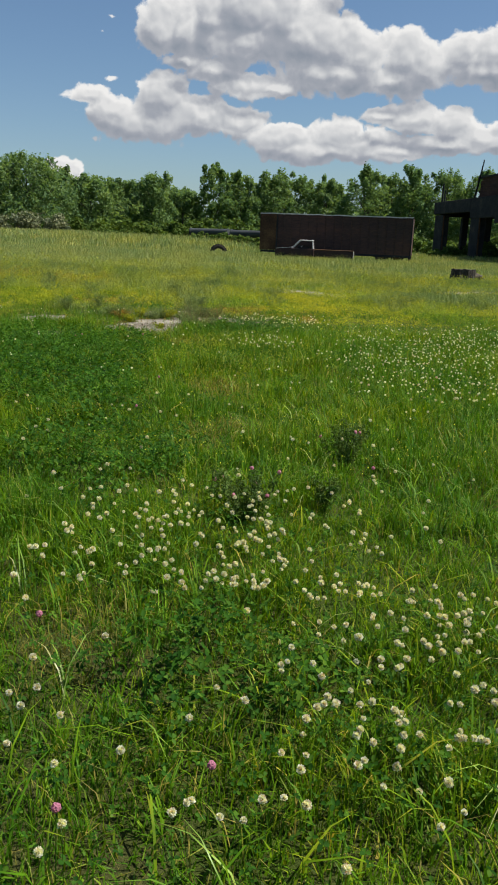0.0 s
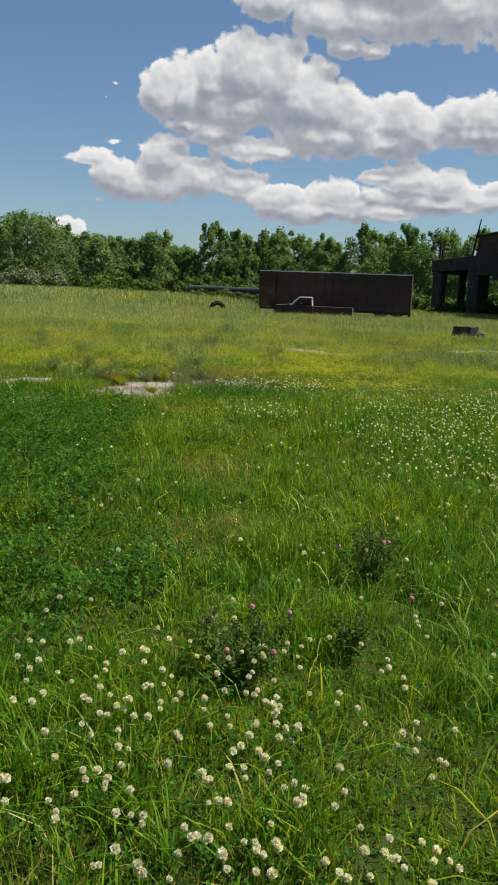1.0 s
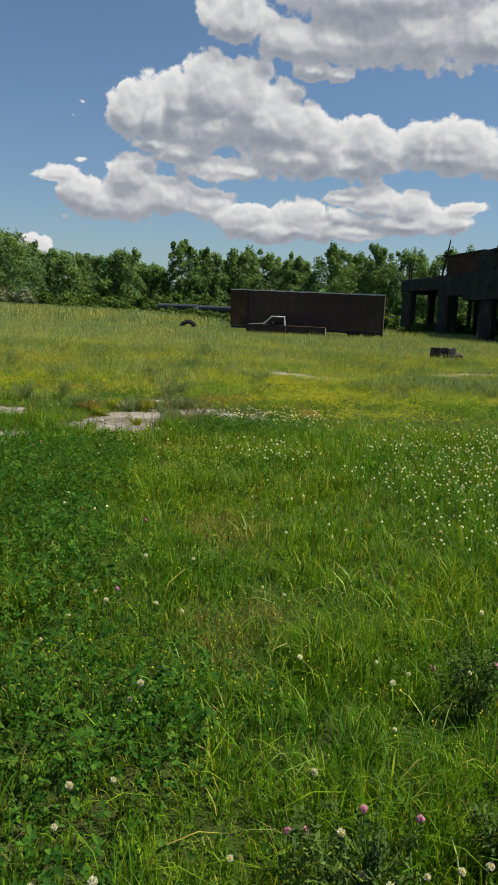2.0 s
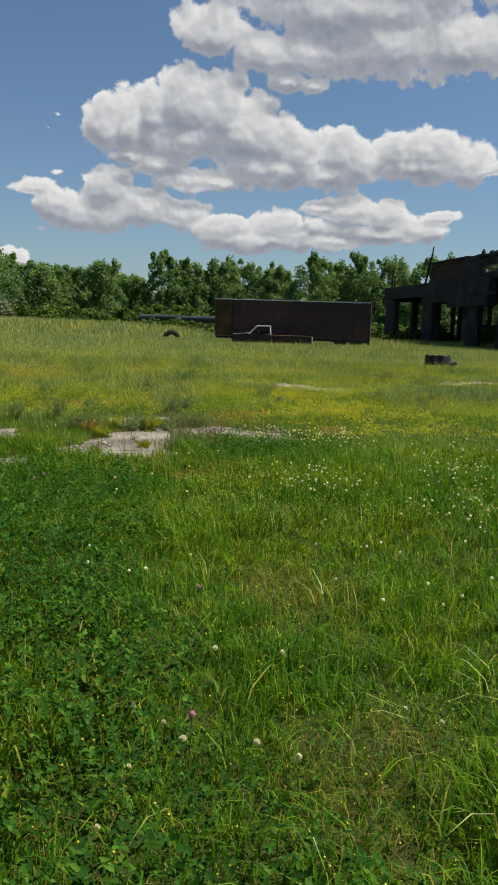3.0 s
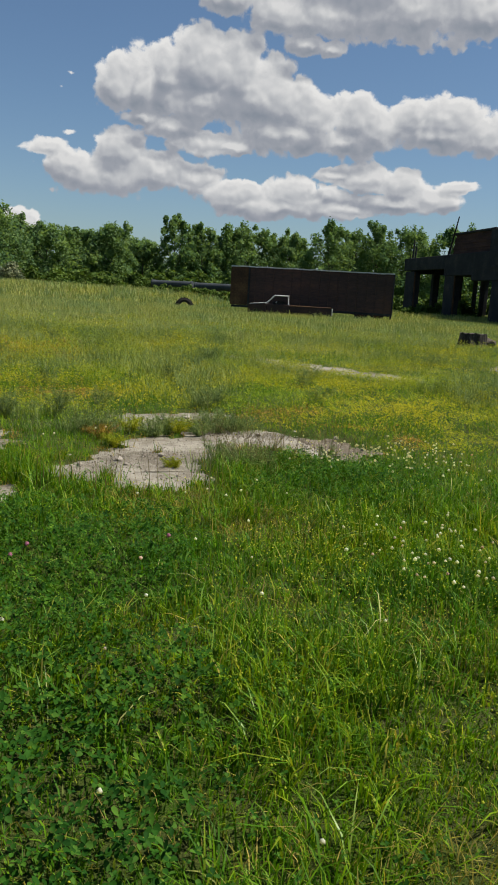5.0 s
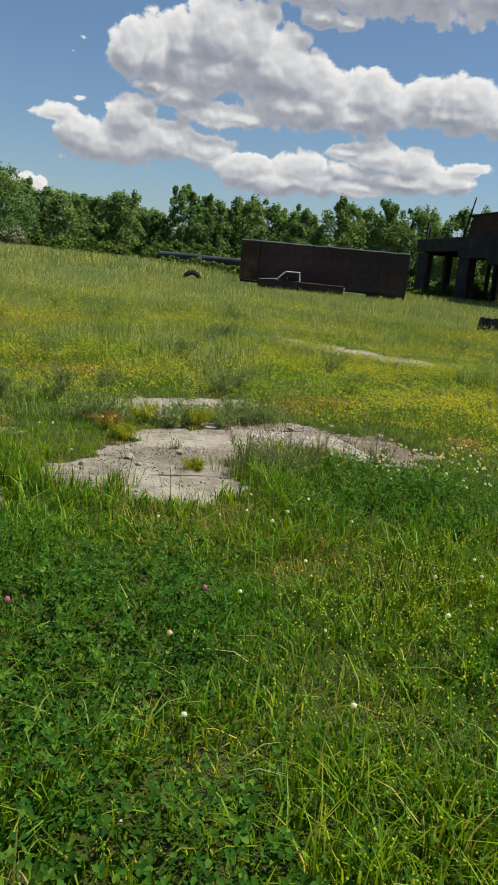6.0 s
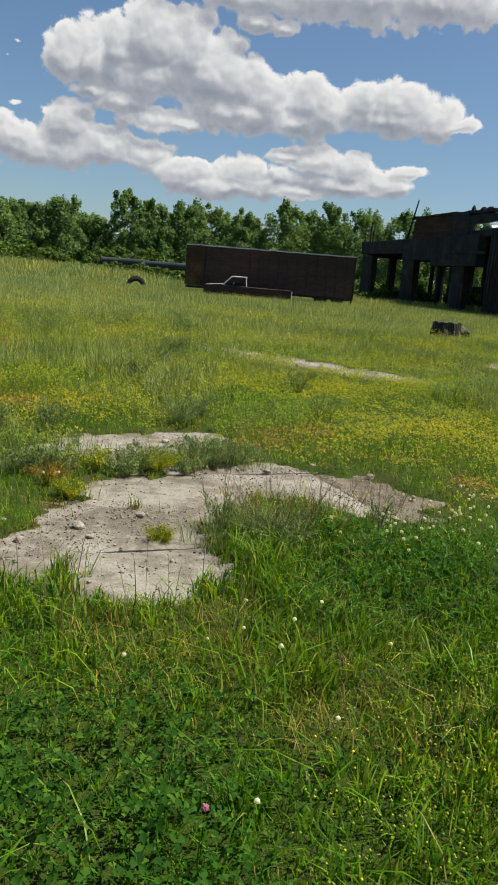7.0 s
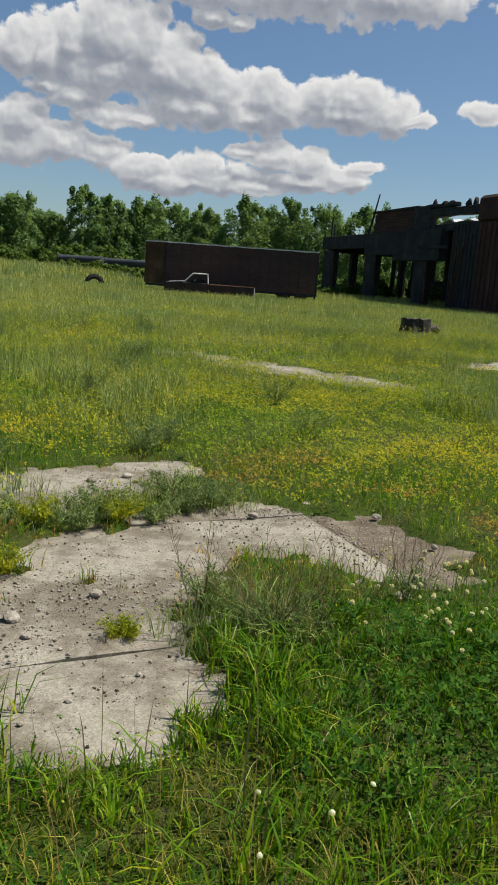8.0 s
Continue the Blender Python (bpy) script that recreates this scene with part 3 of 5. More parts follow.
def hall():
    root = thing("ruined_hall", Matrix.Translation(A) @ Matrix.Rotation(math.atan2(ALONG.y, ALONG.x), 4, "Z"), "burnt-out sooty steel hall with open bays and torn roof", "ruin")
    D = 11.0          # depth, to local +y
    piers = [(0.0, 2.9), (12.2, 2.3), (23.4, 2.0)]
    for x, w in piers:
        bm = bmesh.new()
        block(bm, (x, 0, -0.3), (x + w, 0.8, 5.2), 0.03)
        ragged(bm, 0.05, x)
        col = part("column", bm, DARK_STEEL, root)
        bm = bmesh.new()
        rod(bm, (x + w + 0.22, 0.15, -0.2), (x + w + 0.05, 0.1, 5.1), 0.09, sides=8)
        part("drain_pipe", bm, RUST_PANEL, col, "leaning rusty pipe")
    for y in (3.4, 6.4, 9.8):
        bm = bmesh.new()
        block(bm, (-0.2, y, -0.3), (0.6, y + 0.75, 5.4), 0.03)
        part("column", bm, DARK_STEEL, root)
    for x in (12.9, 24.5):
        bm = bmesh.new()
        block(bm, (x, D - 0.6, -0.3), (x + 0.8, D + 0.1, 5.4), 0.03)
        part("column", bm, DARK_STEEL, root)
    bm = bmesh.new()
    block(bm, (-0.3, -0.12, 5.35), (12.0, 0.75, 6.75), 0.04)
    block(bm, (12.0, -0.12, 4.6), (19.0, 0.75, 6.75), 0.04)
    block(bm, (19.0, -0.14, 4.05), (28.0, 0.75, 6.75), 0.04)
    ragged(bm, 0.06, 2, 0.7)
    part("front_beam", bm, DARK_STEEL, root)
    bm = bmesh.new()
    block(bm, (-0.3, 0.75, 5.1), (0.5, D, 6.6), 0.04)
    part("end_beam", bm, DARK_STEEL, root)
    bm = bmesh.new()
    block(bm, (-0.2, D - 0.5, 5.0), (36, D + 0.2, 6.6), 0.04)
    part("rear_beam", bm, DARK_STEEL, root)
    bm = bmesh.new()
    block(bm, (0.0, 0.2, 6.55), (30, D - 0.2, 6.72), 0.02)
    part("deck", bm, DARK_STEEL, root)
    for i, x in enumerate((2.6, 5.2, 8.3, 10.4, 15.6, 17.9, 20.4, 22.6)):
        bm = bmesh.new()
        y = 7.6 + 1.7 * math.sin(i * 2.3)
        block(bm, (x, y, -0.3), (x + 0.42, y + 0.4, 6.6), 0.03)
        part("inner_post", bm, DARK_STEEL, root)
    # dark sheets added at the rear, standing in for shade in the open bays
    for x0, x1, z in ((1.2, 11.0, 2.6), (14.5, 29.6, 2.2)):
        bm = bmesh.new()
        block(bm, (x0, D - 0.35, -0.3), (x1, D - 0.1, z), 0.03)
        part("rear_sill_wall", bm, DARK_STEEL, root)
    # upper storey, of horizontal sheeting
    for i in range(8):
        bm = bmesh.new()
        z = 6.75 + i * 0.25
        block(bm, (13.0 + 0.07 * i + 0.15 * math.sin(i * 2.1), 0.25 + 0.03 * (i % 2), z), (22.5, 0.45, z + 0.235), 0.015)
        part("cladding_board", bm, BRICK_RED, root, "dark brown sheeting board")
    bm = bmesh.new()
    block(bm, (12.8, 0.1, 8.72), (22.8, 1.4, 8.92), 0.03)
    part("eaves", bm, DARK_STEEL, root)
    bm = bmesh.new()
    block(bm, (22.0, 0.1, 6.7), (25.3, 0.9, 8.85), 0.03)
    block(bm, (25.0, 0.15, 7.75), (33.2, 0.8, 8.45), 0.04)
    block(bm, (22.6, 0.1, 8.5), (29.5, 0.7, 8.78), 0.05)
    bmesh.ops.subdivide_edges(bm, edges=list(bm.edges), cuts=3, use_grid_fill=True)
    ragged(bm, 0.14, 5, 1.2)
    part("upper_beam", bm, DARK_STEEL, root)
    for x, h, w in ((25.4, 0.75, 0.5), (27.3, 0.45, 1.0), (28.4, 0.4, 0.8), (31.2, 0.8, 0.6), (32.2, 0.9, 0.5), (21.4, 0.3, 0.8)):
        bm = bmesh.new()
        bmesh.ops.create_icosphere(bm, subdivisions=2, radius=0.5, matrix=pose(x, 0.4, (8.7 if x < 29.6 else 8.38) + h * 0.25) @ Matrix.Diagonal((w, 0.5, h, 1)))
        ragged(bm, 0.16, x, 2.5)
        part("debris_lump", bm, DARK_STEEL, root)
    bm = bmesh.new()
    bmesh.ops.create_grid(bm, x_segments=14, y_segments=4, size=0.5, matrix=pose(28.4, 1.6, 7.33) @ Matrix.Diagonal((5.4, 2.2, 1, 1)))
    ragged(bm, 0.40, 9, 0.9)
    bmesh.ops.solidify(bm, geom=list(bm.faces), thickness=0.03)
    part("torn_sheet", bm, GREY_SHEET, root, "torn pale roof sheeting catching the sun")
    # closed bays and red cladding
    for i in range(16):
        bm = bmesh.new()
        x = 29.6 + i * 0.28
        block(bm, (x, 0.15 + 0.05 * (i % 2), -0.4), (x + 0.27, 0.5, 6.9), 0.012)
        part("wall_sheet", bm, DARK_STEEL, root)
    for i in range(3):
        bm = bmesh.new()
        rod(bm, (30.3 + i * 0.45, 0.02, 0.8), (30.7 + i * 0.4, 0.0, 4.9 + 0.2 * i), 0.05, sides=6)
        part("hanging_strip", bm, RUST_PANEL, root)
    bm = bmesh.new()
    block(bm, (23.0, -0.25, 5.0), (29.5, -0.1, 5.25), 0.02, pose(0, 0, 0.75, 0, 1.4, 0))
    part("sagging_girder", bm, DARK_STEEL, root)
    for i in range(20):
        bm = bmesh.new()
        x = 34.1 + i * 0.34
        block(bm, (x, -0.15 + 0.05 * (i % 2), -0.4), (x + 0.33, 0.35, 6.95), 0.012)
        part("red_sheet", bm, BRICK_RED, root, "red-brown ribbed wall sheet")
    bm = bmesh.new()
    block(bm, (33.4, -0.1, 6.95), (41.0, 4.0, 9.0), 0.25)
    part("upper_block", bm, BRICK_RED, root, "red-brown upper block")
    bm = bmesh.new()
    block(bm, (25.0, 0.3, 6.6), (33.4, 0.7, 7.12), 0.05)
    part("parapet", bm, DARK_STEEL, root)
    bm = bmesh.new()
    block(bm, (30.0, D - 0.2, -0.4), (40.4, D, 6.6), 0.02)
    block(bm, (29.6, 0.5, -0.4), (29.8, D, 6.6), 0.02)
    block(bm, (40.2, 0.4, -0.4), (40.4, D, 6.9), 0.02)
    part("rear_wall", bm, DARK_STEEL, root)
    bm = bmesh.new()
    rod(bm, (11.6, 0.4, 6.7), (14.9, -0.2, 10.45), 0.13, 0.06, 8)
    part("leaning_pole", bm, DARK_STEEL, root, "charred pole leaning skyward")
    for x, h in ((1.2, 2.2), (2.0, 1.4)):
        bm = bmesh.new()
        rod(bm, (x, 0.3, 6.7), (x + 0.1, 0.3, 6.7 + h), 0.12, 0.09, 8)
        part("broken_stub", bm, DARK_STEEL, root)


hall()


# stump in the meadow
def stump():
    bm = bmesh.new()
    rings, sides = 9, 40
    grid = []
    for k in range(rings):
        z = 0.78 * k / (rings - 1)
        row = []
        for i in range(sides):
            a = 2 * math.pi * i / sides
            rib = 0.018 * math.sin(a * 9 + 1.3) + 0.014 * math.sin(a * 17) + 0.06 * noise.noise(Vector((math.cos(a) * 2, math.sin(a) * 2, z * 1.5)))
            r = 0.52 + rib + 0.16 * (1 - z / 0.78) ** 2
            top = 0.07 * noise.noise(Vector((math.cos(a) * 3, math.sin(a) * 3, 4))) if k == rings - 1 else 0
            row.append(bm.verts.new((r * math.cos(a) * 1.1, r * math.sin(a), z + top)))
        grid.append(row)
    for k in range(rings - 1):
        for i in range(sides):
            bm.faces.new((grid[k][i], grid[k][(i + 1) % sides], grid[k + 1][(i + 1) % sides], grid[k + 1][i]))
    inner = [bm.verts.new((v.co.x * 0.72, v.co.y * 0.72, 0.70 + 0.04 * noise.noise(v.co * 6))) for v in grid[-1]]
    for i in range(sides):
        bm.faces.new((grid[-1][i], grid[-1][(i + 1) % sides], inner[(i + 1) % sides], inner[i]))
    bm.faces.new(inner)
    z = float(height(9.1, 40.6))
    root = thing("tree_stump", pose(9.1, 40.6, z - 0.05, 0, 0, 0), "dark weathered tree stump with split ribbed sides", "stump")
    part("trunk_base", bm, STUMP_WOOD, root)
    bm = bmesh.new()
    bmesh.ops.create_icosphere(bm, subdivisions=3, radius=0.3, matrix=pose(0.62, 0.05, 0.40) @ Matrix.Diagonal((1.25, 1.0, 0.75, 1)))
    ragged(bm, 0.10, 3, 4)
    part("broken_root", bm, BARK, root, "reddish broken root side")


stump()


# half-buried tractor tyre
def tyre():
    root = thing("tractor_tyre", pose(-5.66, 77.0, float(height(-5.66, 77.0)), 0, 0, 8), "large black tyre half buried upright in grass", "tyre")
    bm = bmesh.new()
    section = [(-0.22, 0.42), (-0.26, 0.62), (-0.20, 0.80), (0.20, 0.80), (0.26, 0.62), (0.22, 0.42), (0.18, 0.44), (0.20, 0.62), (-0.20, 0.62), (-0.18, 0.44)]
    n = 40
    rows = [[bm.verts.new((r * math.cos(2 * math.pi * i / n), y, 0.08 + r * math.sin(2 * math.pi * i / n))) for y, r in section] for i in range(n)]
    for i in range(n):
        for j in range(len(section)):
            q = (j + 1) % len(section)
            bm.faces.new((rows[i][j], rows[i][q], rows[(i + 1) % n][q], rows[(i + 1) % n][j]))
    bmesh.ops.recalc_face_normals(bm, faces=bm.faces)
    casing = part("casing", bm, RUBBER, root)
    for i in range(0, n, 2):
        bm = bmesh.new()
        a = 2 * math.pi * i / n
        block(bm, (-0.03, -0.22, 0), (0.03, 0.22, 0.05), 0.008, pose(0.80 * math.cos(a), 0, 0.08 + 0.80 * math.sin(a), 0, 90 - math.degrees(a), 0))
        part("lug", bm, RUBBER, casing)


tyre()


# steel pipes on cradles along the bank
def pipe(x0, y0, x1, y1, z):
    root = thing("steel_pipe", pose(0, 0, 0), "big grey steel pipe lying along the bank", "pipe", "pipes on the bank")
    bm = bmesh.new()
    rod(bm, (x0, y0, z), (x1, y1, z + 0.05), 0.40, sides=28, caps=False)
    rod(bm, (x0, y0, z), (x1, y1, z + 0.05), 0.36, sides=28, caps=False)
    part("barrel", bm, PIPE_STEEL, root, smooth=True)
    for k in (0.0, 0.97):
        bm = bmesh.new()
        p, q = Vector((x0, y0, z)).lerp(Vector((x1, y1, z + 0.05)), k), Vector((x0, y0, z)).lerp(Vector((x1, y1, z + 0.05)), k + 0.03)
        rod(bm, p, q, 0.46, sides=28)
        part("flange", bm, PIPE_STEEL, root)
    for k in (0.15, 0.85):
        bm = bmesh.new()
        p = Vector((x0, y0, z)).lerp(Vector((x1, y1, z)), k)
        block(bm, (p.x - 0.3, p.y - 0.35, float(height(p.x, p.y)) - 0.2), (p.x + 0.3, p.y + 0.35, z - 0.33), 0.03)
        part("cradle", bm, CONCRETE, root)


pipe(-10.8, 100.0, -6.1, 98.4, 2.05)
pipe(-5.8, 98.3, 0.4, 96.0, 2.02)

# trees
def scatter_leaves(centres, radii, count, size, rnd, slim=0.55, rise=0.8):
    """Leaf sprays (bent quads of two triangles) on and in round clumps."""
    pick = rnd.integers(0, len(centres), count)
    way = rnd.normal(size=(count, 3))
    way /= np.linalg.norm(way, axis=1, keepdims=True)
    p = centres[pick] + way * radii[pick][:, None] * (0.35 + 0.65 * rnd.random(count)[:, None] ** 0.6) * np.array([1, 1, rise])
    nrm = way * 0.7 + rnd.normal(size=(count, 3)) * 0.5 + np.array([0, 0, 0.35])
    nrm /= np.linalg.norm(nrm, axis=1, keepdims=True)
    u = np.cross(nrm, rnd.normal(size=(count, 3)))
    u /= np.linalg.norm(u, axis=1, keepdims=True)
    v = np.cross(nrm, u)
    s = (size * (0.6 + 0.8 * rnd.random(count)))[:, None]
    verts = np.stack([p - u * s, p - v * s * slim + nrm * s * 0.15, p + u * s, p + v * s * slim + nrm * s * 0.15], 1).reshape(-1, 3)
    b = np.arange(count)[:, None] * 4
    return verts, np.concatenate([b + [0, 1, 2], b + [0, 2, 3]])


def raw_mesh(name, verts, tris, mat, parent):
    ob = mass(name, verts, tris, [mat], "", "")
    del ob["kind"]
    ob.parent = parent
    return ob


def tree(name, h, w, seed, mat, label, columnar=0.5, leaves=5200, leaf=0.30, low=0.03):
    """Broadleaf tree of height h and crown width w: tapered trunk, limbs that reach the clumps, ragged crown."""
    rnd = np.random.default_rng(seed)
    root = thing(name, Matrix(), label, "tree", "trees behind the field")
    bm = bmesh.new()
    lean = rnd.normal(0, 0.03, 2) * h
    knots = [Vector((lean[0] * k * k, lean[1] * k * k, h * 0.82 * k - 0.3 * (k == 0))) for k in (0, 0.25, 0.5, 0.75, 1)]
    r = 0.016 * h + 0.06
    for i in range(4):
        rod(bm, knots[i], knots[i + 1], r * (1 - 0.23 * i), r * (1 - 0.23 * (i + 1)), 8, caps=False)
    n = int(46 + 3.0 * w)
    t = (np.arange(n) + rnd.random(n)) / n
    z = h * (low + 0.06 + (0.80 - low) * t)
    girth = np.where(t < 0.2, 0.8 + t, 1.0) * np.sqrt(np.clip(1 - (np.maximum(t - 0.30, 0) / 0.72) ** 2, 0.04, 1)) ** (1.0 if columnar < 0.6 else 0.75)
    a = np.arange(n) * 2.39996 + rnd.normal(0, 0.5, n)
    d = 0.5 * w * girth * rnd.random(n) ** 0.45 * 0.86
    centres = np.stack([d * np.cos(a), d * np.sin(a), z], 1)
    radii = (0.080 + 0.050 * rnd.random(n)) * w * (1.12 - 0.42 * t)
    tops = rnd.integers(7, 11)
    r_top = rnd.uniform(0.045, 0.075, tops) * w
    peak = h * np.concatenate([[0.985], rnd.uniform(0.84, 0.97, tops - 1)])
    centres = np.concatenate([centres, np.stack([rnd.uniform(-0.2, 0.2, tops) * w, rnd.uniform(-0.2, 0.2, tops) * w, peak - 1.25 * r_top], 1)])
    radii = np.concatenate([radii, r_top])
    # each bough carries smaller tufts over its outside
    k = 7
    way = rnd.normal(size=(len(centres), k, 3)) + np.array([0, 0, 0.35])
    way /= np.linalg.norm(way, axis=2, keepdims=True)
    tufts = (centres[:, None] + way * radii[:, None, None] * rnd.uniform(0.25, 0.85, (len(centres), k, 1))).reshape(-1, 3)
    tuft_r = np.repeat(radii, k) * rnd.uniform(0.45, 0.75, len(tufts))
    for i in range(0, n, 6):
        tip = Vector(centres[i])
        base = knots[0].lerp(knots[-1], min(0.9, max(0.12, tip.z / h - 0.16)))
        rod(bm, base, tip, r * 0.33, 0.02, 5, caps=False)
    part("trunk", bm, BARK, root)
    verts, tris = scatter_leaves(tufts, tuft_r, leaves, leaf, rnd, rise=1.4)
    raw_mesh("crown", verts, tris, mat, root)
    return root


def shrub(h, w, seed, mat, label, leaves=1800, leaf=0.2, name="shrub"):
    rnd = np.random.default_rng(seed)
    root = thing(name, Matrix(), label, "shrub", "shrubs under the trees")
    n = 22
    a, d = rnd.random(n) * 2 * np.pi, np.sqrt(rnd.random(n)) * w * 0.42
    z = h * (0.15 + 0.65 * rnd.random(n)) * np.sqrt(np.clip(1 - (d / (w * 0.52)) ** 2, 0.15, 1))
    centres = np.stack([d * np.cos(a), d * np.sin(a), z], 1)
    radii = np.full(n, 0.16 * min(h * 1.3, w)) * rnd.uniform(0.7, 1.3, n)
    bm = bmesh.new()
    for c in centres[::2]:
        rod(bm, (c[0] * 0.15, c[1] * 0.15, -0.15), c, 0.05, 0.015, 5, caps=False)
    part("stem", bm, BARK, root)
    verts, tris = scatter_leaves(centres, radii, leaves, leaf, rnd)
    raw_mesh("foliage", verts, tris, mat, root)
    return root


def stand(ob, az, dist, turn=0.0, scale=1.0):
    x, y = dist * math.sin(radians(az)), dist * math.cos(radians(az))
    ob.matrix_world = pose(x, y, float(height(x, y)), 0, 0, turn)
    return ob


# azimuth, elevation of the top, crown width, distance
ROW = [(-23.5, 4.8, 13, 134), (-21.5, 4.6, 13, 128), (-18.9, 4.3, 12, 130), (-17.0, 5.1, 13, 128), (-15.2, 4.3, 8, 140), (-12.9, 3.9, 11, 138), (-11.0, 3.75, 8, 142), (-8.8, 4.3, 9, 140), (-6.7, 3.3, 8, 150), (-4.6, 5.15, 6.6, 146),
       (-2.8, 4.55, 8, 150), (-0.6, 4.75, 9, 152), (1.3, 4.6, 8, 156), (3.1, 4.5, 8, 152), (5.7, 5.3, 9, 150), (7.4, 4.9, 8, 156), (8.9, 5.4, 8, 152), (11.1, 5.3, 10, 154), (13.6, 5.4, 9, 152),
       (16.0, 5.1, 10, 156), (18.3, 5.2, 9, 152), (20.8, 5.3, 10, 156), (23.5, 5.0, 10, 154)]
random.seed(4)
for k, (az, el, wide, dist) in enumerate(ROW):
    x, y = dist * math.sin(radians(az)), dist * math.cos(radians(az))
    h = 1.45 + dist * math.tan(radians(el)) - float(height(x, y))
    tall = wide < 7
    wide *= 1.25 if az < -1 else 1.42
    stand(tree("tree", h, wide, 40 + k, HAZED_TREE_LEAF, "tall narrow green poplar at the field edge" if tall else "broad green leafy tree at the field edge", 0.8 if tall else 0.4,
               leaves=7600 if tall else 9000, leaf=0.23), az, dist, k * 47.0)
# a second, further row that closes the gaps
for k in range(16):
    az = -23 + k * 3.2 + random.uniform(-0.8, 0.8)
    stand(tree("tree", random.uniform(9.8, 11.2) if az < -2 else random.uniform(12.4, 13.8), random.uniform(10, 13), 90 + k, HAZED_TREE_LEAF, "further green tree deep in the wood", leaves=3400, leaf=0.45, low=0.0), az, 172 + random.uniform(-6, 8), k * 31.0)

for az, dist, h, wide in ((-17.2, 114, 3.3, 4.5), (-15.3, 113, 2.9, 4.2), (-18.7, 115, 2.4, 3.2)):
    stand(shrub(h, wide, int(dist * 7 + h * 10), OLIVE_LEAF, "silvery grey-green olive shrub", 2200, 0.16), az, dist)
for k in range(34):
    az = -21 + k * 1.32 + random.uniform(-0.4, 0.4)
    if -18.5 < az < -14.6:
        continue
    if az < 12:
        d = 122 + random.uniform(-6, 6)
    else:
        d = 128 + random.uniform(-4, 8)
    stand(shrub(random.uniform(2.2, 4.0), random.uniform(4.5, 7.5), 200 + k, SHRUB_LEAF, "rounded green shrub at the wood edge", 1300, 0.27), az, d)
for x, y in ((22.5, 99.0), (24.5, 97.0), (27.0, 90.0), (28.0, 95.5), (25.5, 101.0)):
    shrub(2.6, 3.4, int(x * 10), SHRUB_LEAF, "self-sown green shrub inside the ruined hall", 1200, 0.17).matrix_world = pose(x, y, float(height(x, y)))
stand(shrub(2.3, 3.6, 300, SHRUB_LEAF, "bright green arching shrub", 1800, 0.16), -8.6, 105)
for k, (az, d, h, wd) in enumerate(((-6.9, 101, 1.5, 2.8), (-4.0, 94, 1.2, 3.2), (-2.6, 92, 1.1, 3.0), (-1.2, 90, 1.3, 3.2), (-5.4, 96, 1.1, 2.6), (0.2, 92, 1.2, 3.0), (-10.5, 104, 1.3, 3.4), (-12.3, 106, 1.2, 3.2), (11.6, 96, 1.8, 2.4), (10.6, 92, 1.4, 2.2))):
    stand(shrub(h, wd, 310 + k, SHRUB_LEAF, "low green bramble on the bank", 1300, 0.14), az, d)


# meadow
def wedge(y, pad=0.0):
    left = np.minimum(-0.36 * y - 0.5, -1.7 - 0.38 * (y - 7.6) - 0.7) - pad
    right = np.maximum.reduce([0.31 * y + 0.6, -0.9 + 0.37 * (y - 3.5) + 0.5, -1.8 + 0.5 * (y - 9.4) + 0.6]) + pad
    return left, right


def sow(y0, y1, per_m2, keep=None):
    """Even random places within the strip that the walk looks over."""
    left, right = wedge(np.array([y0, y1], float))
    lo, hi = left.min() - 1.0, right.max() + 1.0
    n = int((hi - lo) * (y1 - y0) * per_m2)
    x, y = rng.uniform(lo, hi, n), rng.uniform(y0, y1, n)
    a, b = wedge(y)
    fray = rng.exponential(0.35, n)
    ok = (x > a - fray) & (x < b + fray)
    x, y = x[ok], y[ok]
    if keep is not None:
        ok = rng.random(len(x)) < keep(x, y)
        x, y = x[ok], y[ok]
    return x, y


def blades(x, y, tall, wide, lean, z=None, joints=2):
    """Bent tapering blades: joints 2 gives three triangles each, 1 a single one."""
    n = len(x)
    z = height(x, y) - 0.01 if z is None else z
    a = rng.random(n) * 2 * np.pi
    b = a + np.pi / 2 + rng.normal(0, 0.6, n)
    side = np.stack([np.cos(a), np.sin(a), 0 * a], 1) * (wide / 2)[:, None]
    bend = np.stack([np.cos(b), np.sin(b), 0 * b], 1) * (tall * lean)[:, None]
    up = np.stack([0 * a, 0 * a, tall], 1)
    root = np.stack([x, y, z], 1)
    tip = root + up * (1 - 0.35 * lean[:, None]) + bend
    base = np.arange(n)[:, None]
    if joints == 1:
        return np.stack([root - side, root + side, tip], 1).reshape(-1, 3), base * 3 + [0, 1, 2]
    mid = root + up * 0.55 + bend * 0.28
    verts = np.stack([root - side, root + side, mid - side * 0.8, mid + side * 0.8, tip], 1).reshape(-1, 3)
    return verts, np.concatenate([base * 5 + [0, 1, 3], base * 5 + [0, 3, 2], base * 5 + [2, 3, 4]])


def joined(*pieces):
    verts, tris, n = [], [], 0
    for v, t in pieces:
        verts.append(v)
        tris.append(t + n)
        n += len(v)
    return np.concatenate(verts), np.concatenate(tris)


def path_x(y):
    return np.interp(y, [0, 1.5, 3, 5, 7, 9.4, 12], [0, -0.15, -0.9, -1.25, -1.62, -1.8, -1.9])


